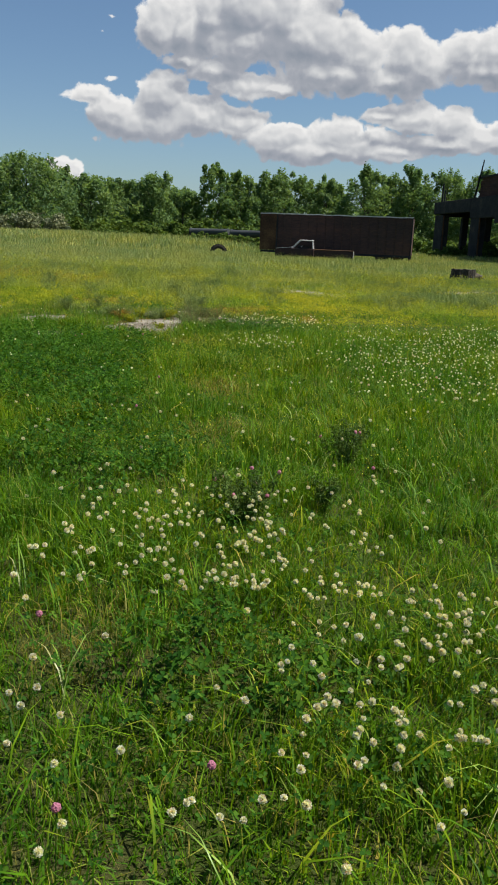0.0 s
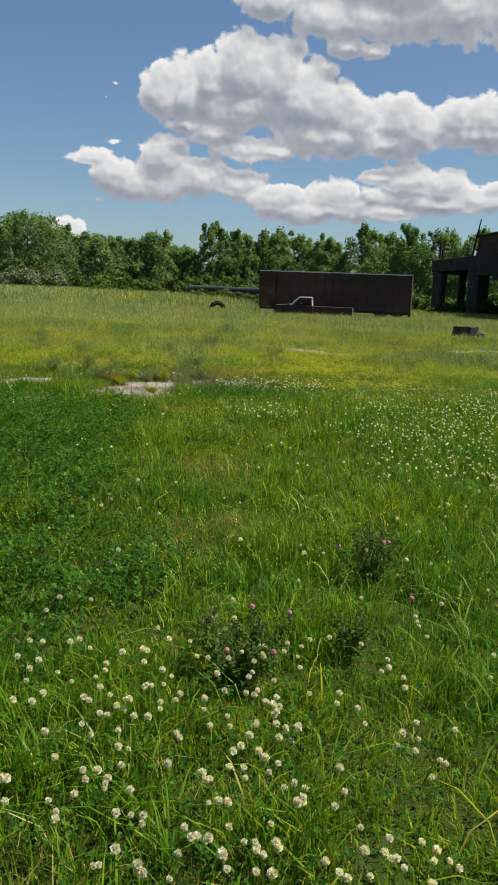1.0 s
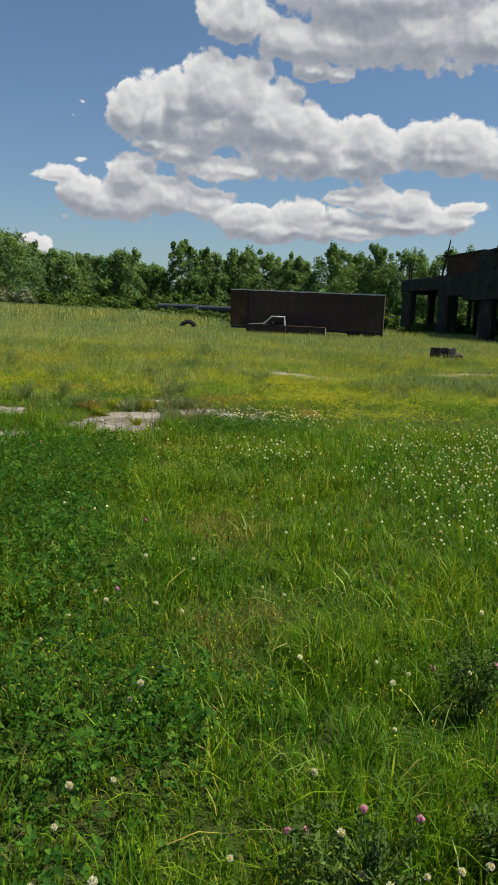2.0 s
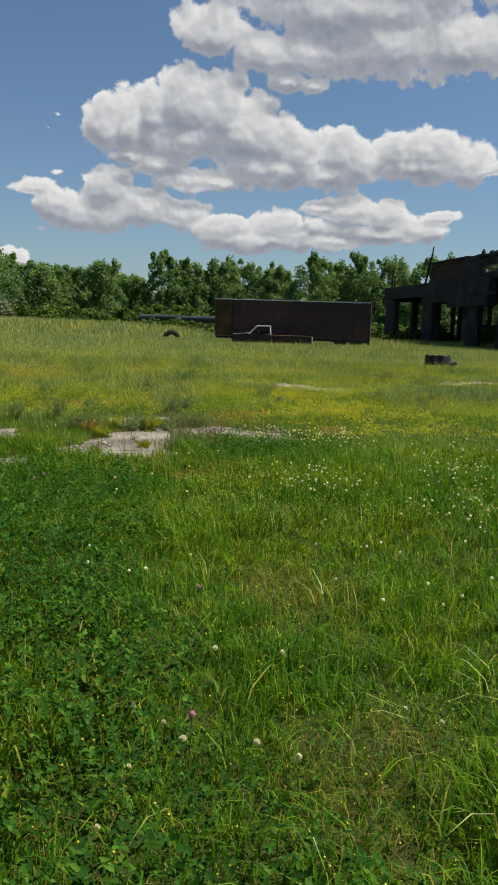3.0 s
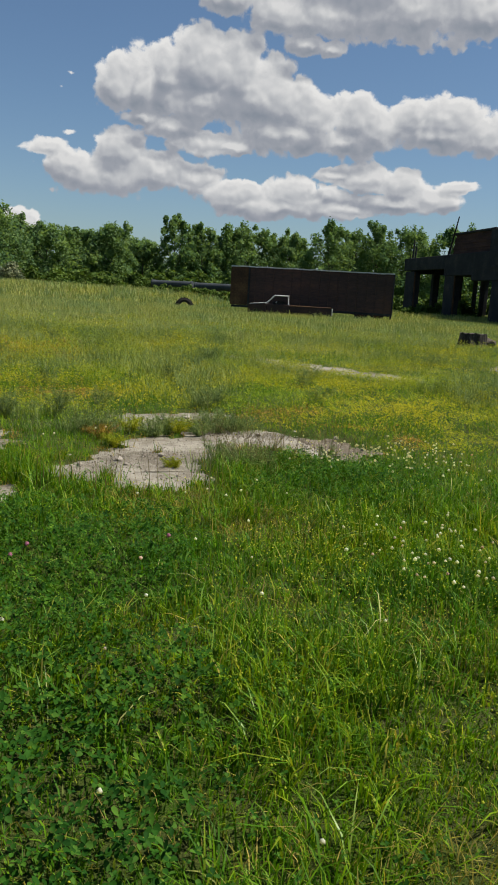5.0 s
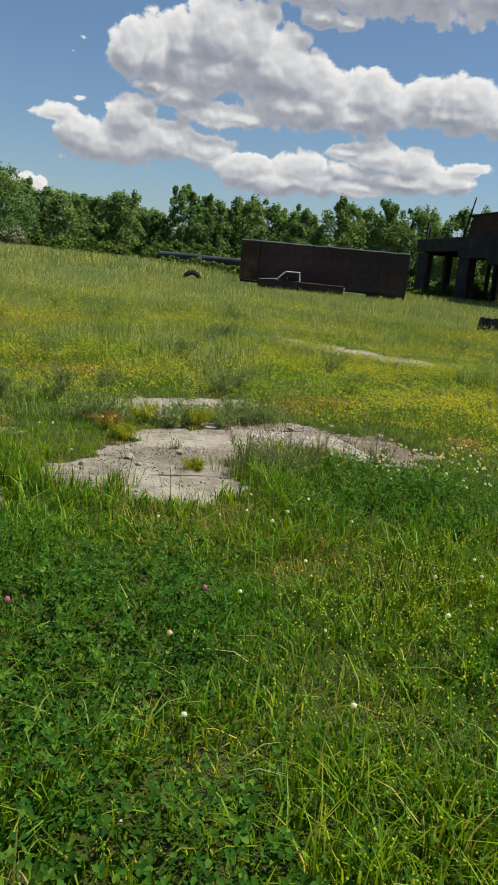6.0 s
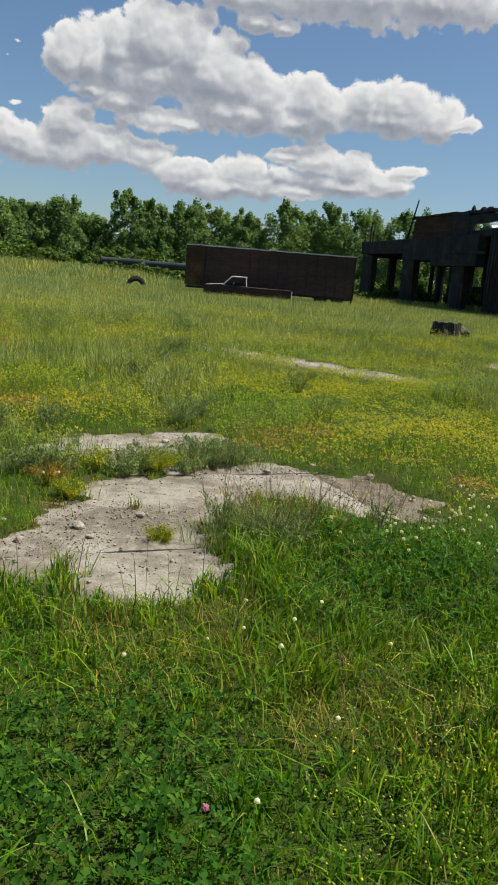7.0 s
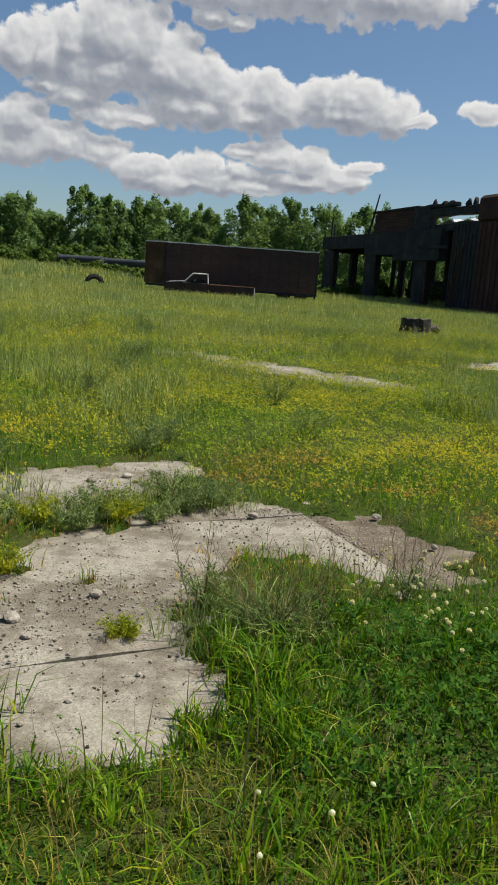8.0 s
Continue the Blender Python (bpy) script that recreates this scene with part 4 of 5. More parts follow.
def clover_zone(x, y):
    """Dark clover stands: a broad one beside the path and smaller ones."""
    broad = np.minimum.reduce([ellipse(x, y, -2.6, 8.6, 1.5, 3.2, 14), ellipse(x, y, -1.85, 7.3, 0.8, 2.2, 10), ellipse(x, y, -1.2, 4.6, 0.7, 0.8, 0), ellipse(x, y, -1.45, 5.9, 0.55, 1.1), ellipse(x, y, -0.15, 2.2, 0.4, 0.35), ellipse(x, y, -1.9, 9.6, 0.6, 0.8)])
    return ramp01(-(broad + 0.9 * (drift(x, y, 0.7, 21) - 0.5) + 0.5 * (drift(x, y, 0.22, 22) - 0.5)), -1.3, -0.6) * (1 - ramp01(y, 10.2, 11.4)) + 0.9 * ramp01(-(ellipse(x, y, -0.45, 11.9, 0.75, 0.75) + 0.7 * (drift(x, y, 0.3, 24) - 0.5)), -1.2, -0.6)


def white_zone(x, y):
    """Where white clover blooms."""
    e = np.minimum.reduce([ellipse(x, y, 2.2, 9.3, 1.5, 3.0, -25), ellipse(x, y, -0.15, 3.2, 0.95, 0.75, 0), ellipse(x, y, 0.55, 2.3, 0.5, 0.7, 0), ellipse(x, y, -0.1, 9.9, 0.6, 0.6, 0), ellipse(x, y, -0.5, 12.55, 0.6, 0.5, 0), ellipse(x, y, 0.15, 12.7, 0.7, 0.8, 0), ellipse(x, y, -0.95, 5.6, 0.35, 0.3, 0)])
    return ramp01(-(e + 0.9 * (drift(x, y, 0.5, 23) - 0.5)), -1.2, -0.6)


def red_zone(x, y):
    """Dry rust-coloured weeds behind the slabs."""
    e = np.minimum.reduce([ellipse(x, y, -0.65, 15.95, 0.55, 0.4), ellipse(x, y, -1.0, 15.15, 0.4, 0.22), ellipse(x, y, 0.1, 15.1, 0.6, 0.2), ellipse(x, y, -3.6, 16.6, 0.6, 0.5), ellipse(x, y, 0.6, 14.2, 0.15, 0.5)])
    return ramp01(-(e + 0.9 * (drift(x, y, 0.22, 62) - 0.5)), -1.2, -0.5)


def yellow_zone(x, y):
    tuft = ramp01(-ellipse(x, y, -2.35, 14.02, 0.75, 0.28, 8), -1.2, -0.7)
    return np.maximum(tuft, np.maximum(ramp01(y, 14.0, 14.7), ramp01(y, 13.3, 14.4) * ramp01(x, 0.0, 0.6)) * (1 - 0.6 * ramp01(y, 26, 33)) * ramp01(drift(x, y, 2.2, 31) + 0.25 * drift(x, y, 0.5, 32), 0.18, 0.50)) * (1 - 0.8 * red_zone(x, y))


def grey_zone(x, y):
    e = np.minimum.reduce([ellipse(x, y, -1.25, 12.60, 0.36, 0.34), ellipse(x, y, -1.4, 14.75, 0.5, 0.3), ellipse(x, y, -2.6, 14.1, 0.8, 0.25, 15), ellipse(x, y, -1.75, 16.3, 0.35, 0.25), ellipse(x, y, -3.4, 15.0, 0.9, 0.5),
                           ellipse(x, y, 4.2, 19.5, 2.2, 1.6), ellipse(x, y, 2.9, 18.0, 0.8, 0.9), ellipse(x, y, -1.5, 23.0, 1.4, 1.8), ellipse(x, y, 5.5, 32, 5.0, 3.0), ellipse(x, y, -4.0, 30, 3.0, 2.0)])
    return np.maximum(ramp01(-(e + 0.6 * (drift(x, y, 0.4, 41) - 0.5)), -1.1, -0.7), 0.8 * ramp01(y, 16, 18) * ramp01(0.75 * drift(x, y, 2.4, 44) + 0.25 * drift(x, y, 0.5, 45), 0.58, 0.76))


def open_turf(x, y):
    return np.clip(1 - 1.02 * bare(x, y), 0, 1)


def thatch(x, y):
    """Thin spots where dead grass shows."""
    e = np.minimum.reduce([ellipse(x, y, -0.5, 7.4, 0.4, 0.6), ellipse(x, y, -0.45, 5.7, 0.35, 0.5), ellipse(x, y, -1.5, 11.25, 0.8, 0.5), ellipse(x, y, -0.95, 10.7, 0.5, 0.4), ellipse(x, y, -0.2, 9.2, 0.5, 0.5), ellipse(x, y, -0.6, 2.5, 0.25, 0.4)])
    return np.maximum(ramp01(-(e + 0.7 * (drift(x, y, 0.2, 19) - 0.5)), -1.2, -0.5), 0.4 * ramp01(0.7 * drift(x, y, 0.9, 16) + 0.3 * drift(x, y, 0.25, 17), 0.52, 0.75))


def near_grass(x, y):
    away = np.abs(x - path_x(y))
    return open_turf(x, y) * (1 - 0.60 * ramp01(away, 1.0, 2.6)) * (1 - 0.5 * clover_zone(x, y)) * (0.7 + 0.3 * drift(x, y, 0.35, 5)) * (1 - 0.42 * thatch(x, y))


def arcs(x, y, tall, wide, lean, head):
    """Long blades of five triangles that arch over towards a heading."""
    n = len(x)
    z = height(x, y) - 0.01
    out = np.stack([np.cos(head), np.sin(head), 0 * head], 1)
    side = np.stack([-np.sin(head), np.cos(head), 0 * head], 1) * (wide / 2)[:, None]
    rows = []
    for k, w in ((0.0, 0.8), (0.4, 1.0), (0.75, 0.75), (1.0, 0.0)):
        p = np.stack([x, y, z + tall * (k - 0.55 * lean * k ** 3)], 1) + out * (tall * lean * k ** 1.8)[:, None]
        rows += [p - side * w, p + side * w] if w else [p]
    base = np.arange(n)[:, None] * 7
    return np.stack(rows, 1).reshape(-1, 3), np.concatenate([base + f for f in ([0, 1, 3], [0, 3, 2], [2, 3, 5], [2, 5, 4], [4, 5, 6])])


def lush(x, y):
    """Where the turf grows rank: swells of a step's width."""
    return ramp01(0.6 * drift(x, y, 1.1, 14) + 0.4 * drift(x, y, 0.4, 15), 0.3, 0.7)


pieces = []
x, y = sow(1.1, 12.6, 5600, lambda x, y: near_grass(x, y) * (1 - 0.35 * ramp01(y, 4.5, 7.0)))
tuft = ramp01(0.6 * drift(x, y, 0.17, 81) + 0.4 * drift(x, y, 0.08, 82), 0.28, 0.72)
tall = (0.05 + 0.12 * rng.random(len(x)) ** 1.3) * (0.6 + 0.8 * lush(x, y)) * (0.5 + 1.0 * tuft)
far = 1 + 0.55 * ramp01(y, 4.0, 11.0)
pieces.append(blades(x, y, tall, far * (0.003 + 0.0042 * rng.random(len(x)) ** 2), 0.15 + 0.85 * rng.random(len(x)) ** 1.2))
cx, cy = sow(1.2, 12.6, 74, lambda x, y: open_turf(x, y) * (1 - 0.25 * clover_zone(x, y)) * (0.25 + 0.75 * lush(x, y)) * (1 - 0.7 * thatch(x, y)))      # tufts
n = 12
x = np.repeat(cx, n) + rng.normal(0, 0.016, len(cx) * n)
y = np.repeat(cy, n) + rng.normal(0, 0.016, len(cx) * n)
head = np.repeat(rng.random(len(cx)) * 2 * np.pi, n) + rng.normal(0, 1.1, len(x))
tall = np.repeat(rng.uniform(0.10, 0.23, len(cx)) * (0.75 + 0.5 * lush(cx, cy)), n) * rng.uniform(0.6, 1.1, len(x))
pieces.append(arcs(x, y, tall, (1 + 0.5 * ramp01(y, 4.0, 11.0)) * rng.uniform(0.0028, 0.006, len(x)), rng.uniform(0.15, 0.95, len(x)), head))
x, y = sow(1.3, 12.5, 55, open_turf)      # broad arching blades
pieces.append(arcs(x, y, rng.uniform(0.16, 0.30, len(x)), rng.uniform(0.004, 0.0075, len(x)), rng.uniform(0.5, 1.2, len(x)), rng.random(len(x)) * 2 * np.pi))
x, y = sow(12.5, 20, 1200, lambda x, y: open_turf(x, y) * (1 - 0.9 * yellow_zone(x, y)) * (1 - 0.85 * red_zone(x, y)))
pieces.append(blades(x, y, rng.uniform(0.04, 0.13, len(x)), rng.uniform(0.003, 0.007, len(x)), rng.uniform(0.3, 1.2, len(x))))
x, y = sow(1.1, 13.0, 2600, lambda x, y: open_turf(x, y) * (1 - 0.6 * thatch(x, y)))      # short growth under the blades
pieces.append(blades(x, y, rng.uniform(0.025, 0.075, len(x)), rng.uniform(0.005, 0.010, len(x)), rng.uniform(0.3, 1.3, len(x)), joints=1))
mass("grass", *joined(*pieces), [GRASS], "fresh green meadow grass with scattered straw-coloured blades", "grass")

cx, cy = sow(1.3, 13.0, 6, lambda x, y: open_turf(x, y) * (0.4 + 0.6 * lush(x, y)))
x, y = np.repeat(cx, 3) + rng.normal(0, 0.03, 3 * len(cx)), np.repeat(cy, 3) + rng.normal(0, 0.03, 3 * len(cx))
head = np.repeat(rng.random(len(cx)) * 2 * np.pi, 3) + rng.normal(0, 0.5, len(x))
mass("pale_grass_blades", *arcs(x, y, rng.uniform(0.18, 0.32, len(x)), rng.uniform(0.003, 0.006, len(x)), rng.uniform(0.55, 1.25, len(x)), head), [GLINT_BLADE], "long pale arching grass blades that catch the sun", "grass")

x, y = sow(1.3, 14, 1500, lambda x, y: open_turf(x, y) * thatch(x, y))
mass("dead_thatch", *blades(x, y, rng.uniform(0.04, 0.16, len(x)), rng.uniform(0.002, 0.005, len(x)), rng.uniform(0.4, 1.3, len(x))), [THATCH], "straw-coloured dead grass in thin spots", "grass")


def low_grass(x, y):
    """Shorter in front of the open slab strip."""
    return 1 - 0.50 * ramp01(-np.minimum(ellipse(x, y, 0.2, 21.6, 2.6, 2.6, -45), ellipse(x, y, 6.0, 24.4, 3.0, 2.2)), -1.2, -0.8)


pieces = []
x, y = sow(20, 32, 330, lambda x, y: open_turf(x, y) * (0.5 + 0.5 * drift(x, y, 1.5, 8)))
pieces.append(blades(x, y, low_grass(x, y) * rng.uniform(0.07, 0.26, len(x)), rng.uniform(0.005, 0.011, len(x)), rng.uniform(0.1, 0.7, len(x)), joints=1))
x, y = sow(32, 48, 210)
pieces.append(blades(x, y, rng.uniform(0.10, 0.34, len(x)), rng.uniform(0.010, 0.020, len(x)), rng.uniform(0.1, 0.6, len(x)), joints=1))
x, y = sow(48, 80, 90)
pieces.append(blades(x, y, rng.uniform(0.12, 0.46, len(x)), rng.uniform(0.018, 0.036, len(x)), rng.uniform(0.1, 0.5, len(x)), joints=1))
x, y = sow(80, 118, 26)
pieces.append(blades(x, y, rng.uniform(0.3, 0.8, len(x)), rng.uniform(0.05, 0.10, len(x)), rng.uniform(0.1, 0.5, len(x)), joints=1))
x, y = rng.uniform(-8, 14, 5200), rng.uniform(60.5, 64.6, 5200)      # rank grass before the wreck and round the stump
x2, y2 = rng.uniform(7.2, 11.4, 900), rng.uniform(37.5, 41.2, 900)
ok = np.hypot(x2 - 9.1, y2 - 40.6) > 0.75
x, y = np.concatenate([x, x2[ok]]), np.concatenate([y, y2[ok]])
pieces.append(blades(x, y, rng.uniform(0.25, 0.68, len(x)) * (0.5 + 0.7 * drift(x, y, 1.1, 83)), rng.uniform(0.012, 0.026, len(x)), rng.uniform(0.1, 0.5, len(x)), joints=1))
x, y = rng.uniform(-34, 42, 60000), rng.uniform(-14, 74, 60000)
x2, y2 = rng.normal(-0.8, 5.5, 150000), rng.uniform(-6, 22, 150000)
x, y = np.concatenate([x, x2]), np.concatenate([y, y2])
a, b = wedge(y, -0.2)
out = ((x < a) | (x > b) | (y < 1.2)) & (np.hypot(x, y) > 0.9)
x, y = x[out], y[out]
side_grass = blades(x, y, rng.uniform(0.08, 0.24, len(x)), rng.uniform(0.012, 0.032, len(x)), rng.uniform(0.2, 0.9, len(x)), joints=1)
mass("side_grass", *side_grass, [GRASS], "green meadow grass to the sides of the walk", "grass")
mass("tall_grass", *joined(*pieces), [MEADOW], "tall soft seeding grass of the far meadow", "grass")


def trefoils(x, y, z, size, rich=False):
    """Leaves of three folded leaflets, tilted at random; rich ones have rounder leaflets."""
    n = len(x)
    out, tri, count = [], [], 0
    a0 = rng.random(n) * 2 * np.pi
    tilt = rng.normal(0, 0.45, (n, 2))
    c = np.stack([x, y, z], 1)
    shape = [(0, 0, 0), (0.38, -0.85, 0.20), (0.80, -0.75, 0.20), (1, 0, 0.02), (0.80, 0.75, 0.20), (0.38, 0.85, 0.20)] if rich else [(0, 0, 0), (0.62, -1, 0.22), (1, 0, 0), (0.62, 1, 0.22)]
    faces = [(0, 1, 2), (0, 2, 3), (0, 3, 4), (0, 4, 5)] if rich else [(0, 1, 2), (0, 2, 3)]
    for k in range(3):
        a = a0 + k * 2.094 + rng.normal(0, 0.15, n)
        u = np.stack([np.cos(a), np.sin(a), np.cos(a) * tilt[:, 0] + np.sin(a) * tilt[:, 1] + rng.normal(0.0, 0.25, n)], 1) * size[:, None]
        v = np.stack([-np.sin(a), np.cos(a), -np.sin(a) * tilt[:, 0] + np.cos(a) * tilt[:, 1]], 1) * size[:, None] * 0.42
        up = np.array([0, 0, 1.0]) * size[:, None]
        out.append(np.stack([c + u * p + v * q + up * r for p, q, r in shape], 1).reshape(-1, 3))
        b = np.arange(n)[:, None] * len(shape) + count
        tri += [b + f for f in faces]
        count += n * len(shape)
    return np.concatenate(out), np.concatenate(tri)


x, y = sow(1.1, 13.0, 1000, lambda x, y: open_turf(x, y) * np.clip(0.10 + 0.9 * clover_zone(x, y) + 0.45 * white_zone(x, y) + 0.25 * ramp01(-y, -3.0, -1.8), 0, 1) * (1 - 0.4 * ramp01(np.abs(x - path_x(y)), 1.2, 3.0)))
mound = 0.35 + 0.85 * drift(x, y, 0.35, 18) + 0.5 * drift(x, y, 0.14, 84)
z = height(x, y) + 0.04 + (0.11 + 0.07 * clover_zone(x, y)) * mound * rng.random(len(x)) ** 0.7
size = rng.uniform(0.008, 0.016, len(x)) * (1 + 0.55 * clover_zone(x, y))
near = y < 8.6
mass("clover_leaves", *joined(trefoils(x[near], y[near], z[near], size[near], True), trefoils(x[~near], y[~near], z[~near], size[~near])), [CLOVER], "dense dark green clover leaves among the grass", "clover")

# white clover heads, each a ball of florets on a stalk
ball = bmesh.new()
bmesh.ops.create_icosphere(ball, subdivisions=1, radius=1.0)
BALL_V = np.array([v.co[:] for v in ball.verts])
BALL_T = np.array([[v.index for v in f.verts] for f in ball.faces])
ball.free()
BALL_V *= (1 + 0.16 * np.sin(np.arange(len(BALL_V)) * 2.4))[:, None] * np.array([1, 1, 0.85])


OCTA_V = np.array([(1, 0, 0), (-1, 0, 0), (0, 1, 0), (0, -1, 0), (0, 0, 1), (0, 0, -1)], float)
OCTA_T = np.array([(0, 2, 4), (2, 1, 4), (1, 3, 4), (3, 0, 4), (2, 0, 5), (1, 2, 5), (3, 1, 5), (0, 3, 5)])


def heads(x, y, z, r, ball_v, ball_t):
    n = len(x)
    v = np.stack([x, y, z], 1)[:, None] + ball_v[None] * r[:, None, None] * (1 + 0.12 * rng.normal(size=(n, len(ball_v), 1)))
    return v.reshape(-1, 3), (ball_t[None] + (np.arange(n) * len(ball_v))[:, None, None]).reshape(-1, 3)


def pompoms(x, y, z, r, florets=58):
    """Clover heads of many narrow florets round a core."""
    n = len(x)
    k = np.arange(florets)
    up = 1 - 1.75 * (k + 0.5) / florets
    a = k * 2.39996
    ways = np.stack([np.cos(a) * np.sqrt(1 - up * up), np.sin(a) * np.sqrt(1 - up * up), up], 1)
    ways = ways[None] + 0.08 * rng.normal(size=(n, florets, 3))
    side = np.cross(ways, rng.normal(size=(n, florets, 3)))
    side /= np.linalg.norm(side, axis=2, keepdims=True)
    c, s = np.stack([x, y, z], 1)[:, None], r[:, None, None]
    v = np.stack([c + ways * s * 0.25, c + ways * s * 0.75 - side * s * 0.46, c + ways * s * 1.12, c + ways * s * 0.75 + side * s * 0.46], 2).reshape(-1, 3)
    b = np.arange(n * florets)[:, None] * 4
    return v, np.concatenate([b + [0, 1, 2], b + [0, 2, 3]])


x, y = sow(1.1, 13.5, 165, lambda x, y: open_turf(x, y) * np.clip(0.035 + 0.2 * ramp01(-y, -2.6, -1.5) + white_zone(x, y), 0, 1) * (1 - 0.4 * clover_zone(x, y)) * (1 - 0.55 * ramp01(y, 4.6, 5.4)))
z = height(x, y) + rng.uniform(0.14, 0.245, len(x))
r = rng.uniform(0.007, 0.0112, len(x))
close = (y < 6.6) | ((y > 11.8) & (np.abs(x + 0.6) < 0.9))
mass("clover_flowers", *joined(pompoms(x[close], y[close], z[close], r[close]), heads(x[~close], y[~close], z[~close], r[~close], BALL_V, BALL_T)), [PETAL], "round creamy white clover flower heads in the grass", "flowers")
stalk = blades(x, y, z - height(x, y), np.full(len(x), 0.0022), np.full(len(x), 0.02))
mass("clover_stalks", *stalk, [CLOVER], "thin green stalks of the clover flowers", "clover")

# yellow-flowering medick mat and its blooms
def mat_height(x, y):
    """The weeds grow in mounds with gaps between."""
    return 0.03 + 0.34 * ramp01(0.4 * drift(x, y, 0.8, 33) + 0.3 * drift(x, y, 0.3, 34) + 0.3 * drift(x, y, 0.13, 38), 0.30, 0.75) + 0.05 * drift(x, y, 1.8, 35)


def sprays(x, y, z, size):
    """Single bent leaves of two triangles, facing up and to the sides."""
    n = len(x)
    nrm = rng.normal(size=(n, 3)) * 0.55 + np.array([0, 0, 0.8])
    nrm /= np.linalg.norm(nrm, axis=1, keepdims=True)
    u = np.cross(nrm, rng.normal(size=(n, 3)))
    u /= np.linalg.norm(u, axis=1, keepdims=True)
    v, s, p = np.cross(nrm, u), size[:, None], np.stack([x, y, z], 1)
    verts = np.stack([p - u * s, p - v * s * 0.6 + nrm * s * 0.2, p + u * s, p + v * s * 0.6 + nrm * s * 0.2], 1).reshape(-1, 3)
    b = np.arange(n)[:, None] * 4
    return verts, np.concatenate([b + [0, 1, 2], b + [0, 2, 3]])


x, y = sow(13.2, 18.5, 980, lambda x, y: open_turf(x, y) * yellow_zone(x, y))
pieces = [trefoils(x, y, height(x, y) + mat_height(x, y) * rng.random(len(x)) ** 0.5, rng.uniform(0.008, 0.015, len(x)))]
for y0, y1, per, size in ((18.5, 24, 1500, 0.0115), (24, 32, 330, 0.018), (32, 44, 40, 0.032)):
    x, y = sow(y0, y1, per, lambda x, y: open_turf(x, y) * np.maximum(0.10, ramp01(0.7 * drift(x, y, 4.2, 37) + 0.3 * drift(x, y, 1.2, 31) + 0.2 * drift(x, y, 0.5, 32), 0.46, 0.72)))
    pieces.append(sprays(x, y, height(x, y) + low_grass(x, y) * mat_height(x, y) * (1 + 0.5 * ramp01(y, 26, 44)) * rng.random(len(x)) ** 0.5, size * rng.uniform(0.6, 1.3, len(x))))
mass("medick_mat", *joined(*pieces), [YELLOW_WEED], "low yellow-green medick mat with small leaves in mounds", "weeds")
pieces = []
for y0, y1, per, wide in ((13.2, 18.5, 520, 0.007), (18.5, 27, 200, 0.010)):
    x, y = sow(y0, y1, per, lambda x, y: open_turf(x, y) * np.maximum(0.25, yellow_zone(x, y)))
    pieces.append(blades(x, y, low_grass(x, y) * mat_height(x, y) * rng.uniform(0.3, 0.8, len(x)), wide * rng.uniform(0.6, 1.3, len(x)), rng.uniform(0.1, 0.9, len(x)), joints=1))
mass("medick_stems", *joined(*pieces), [GRASS], "darker green stems and grass under the medick leaves", "weeds")
x, y = sow(14.2, 30, 36, lambda x, y: open_turf(x, y) * yellow_zone(x, y) ** 2)
x2, y2 = sow(4.5, 14.0, 170, lambda x, y: open_turf(x, y) * np.maximum(0.5 * ramp01(drift(x, y, 1.2, 51), 0.55, 0.8) * ramp01(x, -2.2, -0.8), ramp01(-ellipse(x, y, -0.8, 10.2, 0.7, 0.9), -1.1, -0.5)))
x3, y3 = sow(28, 46, 11, lambda x, y: ramp01(0.7 * drift(x, y, 4.2, 37) + 0.3 * drift(x, y, 1.2, 52), 0.52, 0.75))
x4, y4 = sow(7.2, 11.6, 420, lambda x, y: open_turf(x, y) * ramp01(-(ellipse(x, y, -0.45, 9.4, 0.95, 1.7) + 0.9 * (drift(x, y, 0.3, 53) - 0.5)), -1.15, -0.6))
mass("trefoil_buds", *heads(x4, y4, height(x4, y4) + rng.uniform(0.08, 0.20, len(x4)), rng.uniform(0.0035, 0.0065, len(x4)), OCTA_V, OCTA_T), [YELLOW_BUD], "yellow-green hop trefoil buds among the grass", "flowers")
x, y = np.concatenate([x, x2, x3]), np.concatenate([y, y2, y3])
mass("yellow_blooms", *heads(x, y, height(x, y) + np.where(y > 14.2, low_grass(x, y) * mat_height(x, y) * rng.uniform(0.8, 1.25, len(x)), rng.uniform(0.07, 0.17, len(x))), (0.0042 + 0.0045 * ramp01(y, 14, 34)) * rng.uniform(0.7, 1.3, len(x)), OCTA_V, OCTA_T), [YELLOW],
     "tiny bright yellow blooms over the weeds", "flowers")

# grey-green feathery weeds
x, y = sow(11.5, 20, 1500, lambda x, y: grey_zone(x, y))
x2, y2 = sow(20, 36, 560, lambda x, y: grey_zone(x, y))
p1 = blades(x, y, rng.uniform(0.06, 0.24, len(x)) * (0.5 + drift(x, y, 0.2, 46)) * (1 + 0.9 * ramp01(y, 17, 18.5)), rng.uniform(0.003, 0.006, len(x)) * (1 + 0.5 * ramp01(y, 17, 18.5)), rng.uniform(0.1, 0.9, len(x)))
p2 = blades(x2, y2, low_grass(x2, y2) * rng.uniform(0.15, 0.45, len(x2)), rng.uniform(0.006, 0.012, len(x2)), rng.uniform(0.1, 0.7, len(x2)), joints=1)
mass("grey_weeds", *joined(p1, p2), [GREY_WEED], "feathery grey-green weeds around the slabs", "weeds")

# rusty dry weeds along the rim of the slabs
def rim(x, y):
    b = bare(x, y)
    return np.clip(5 * b * (1 - b), 0, 1) * ramp01(drift(x, y, 0.6, 61), 0.2, 0.55)


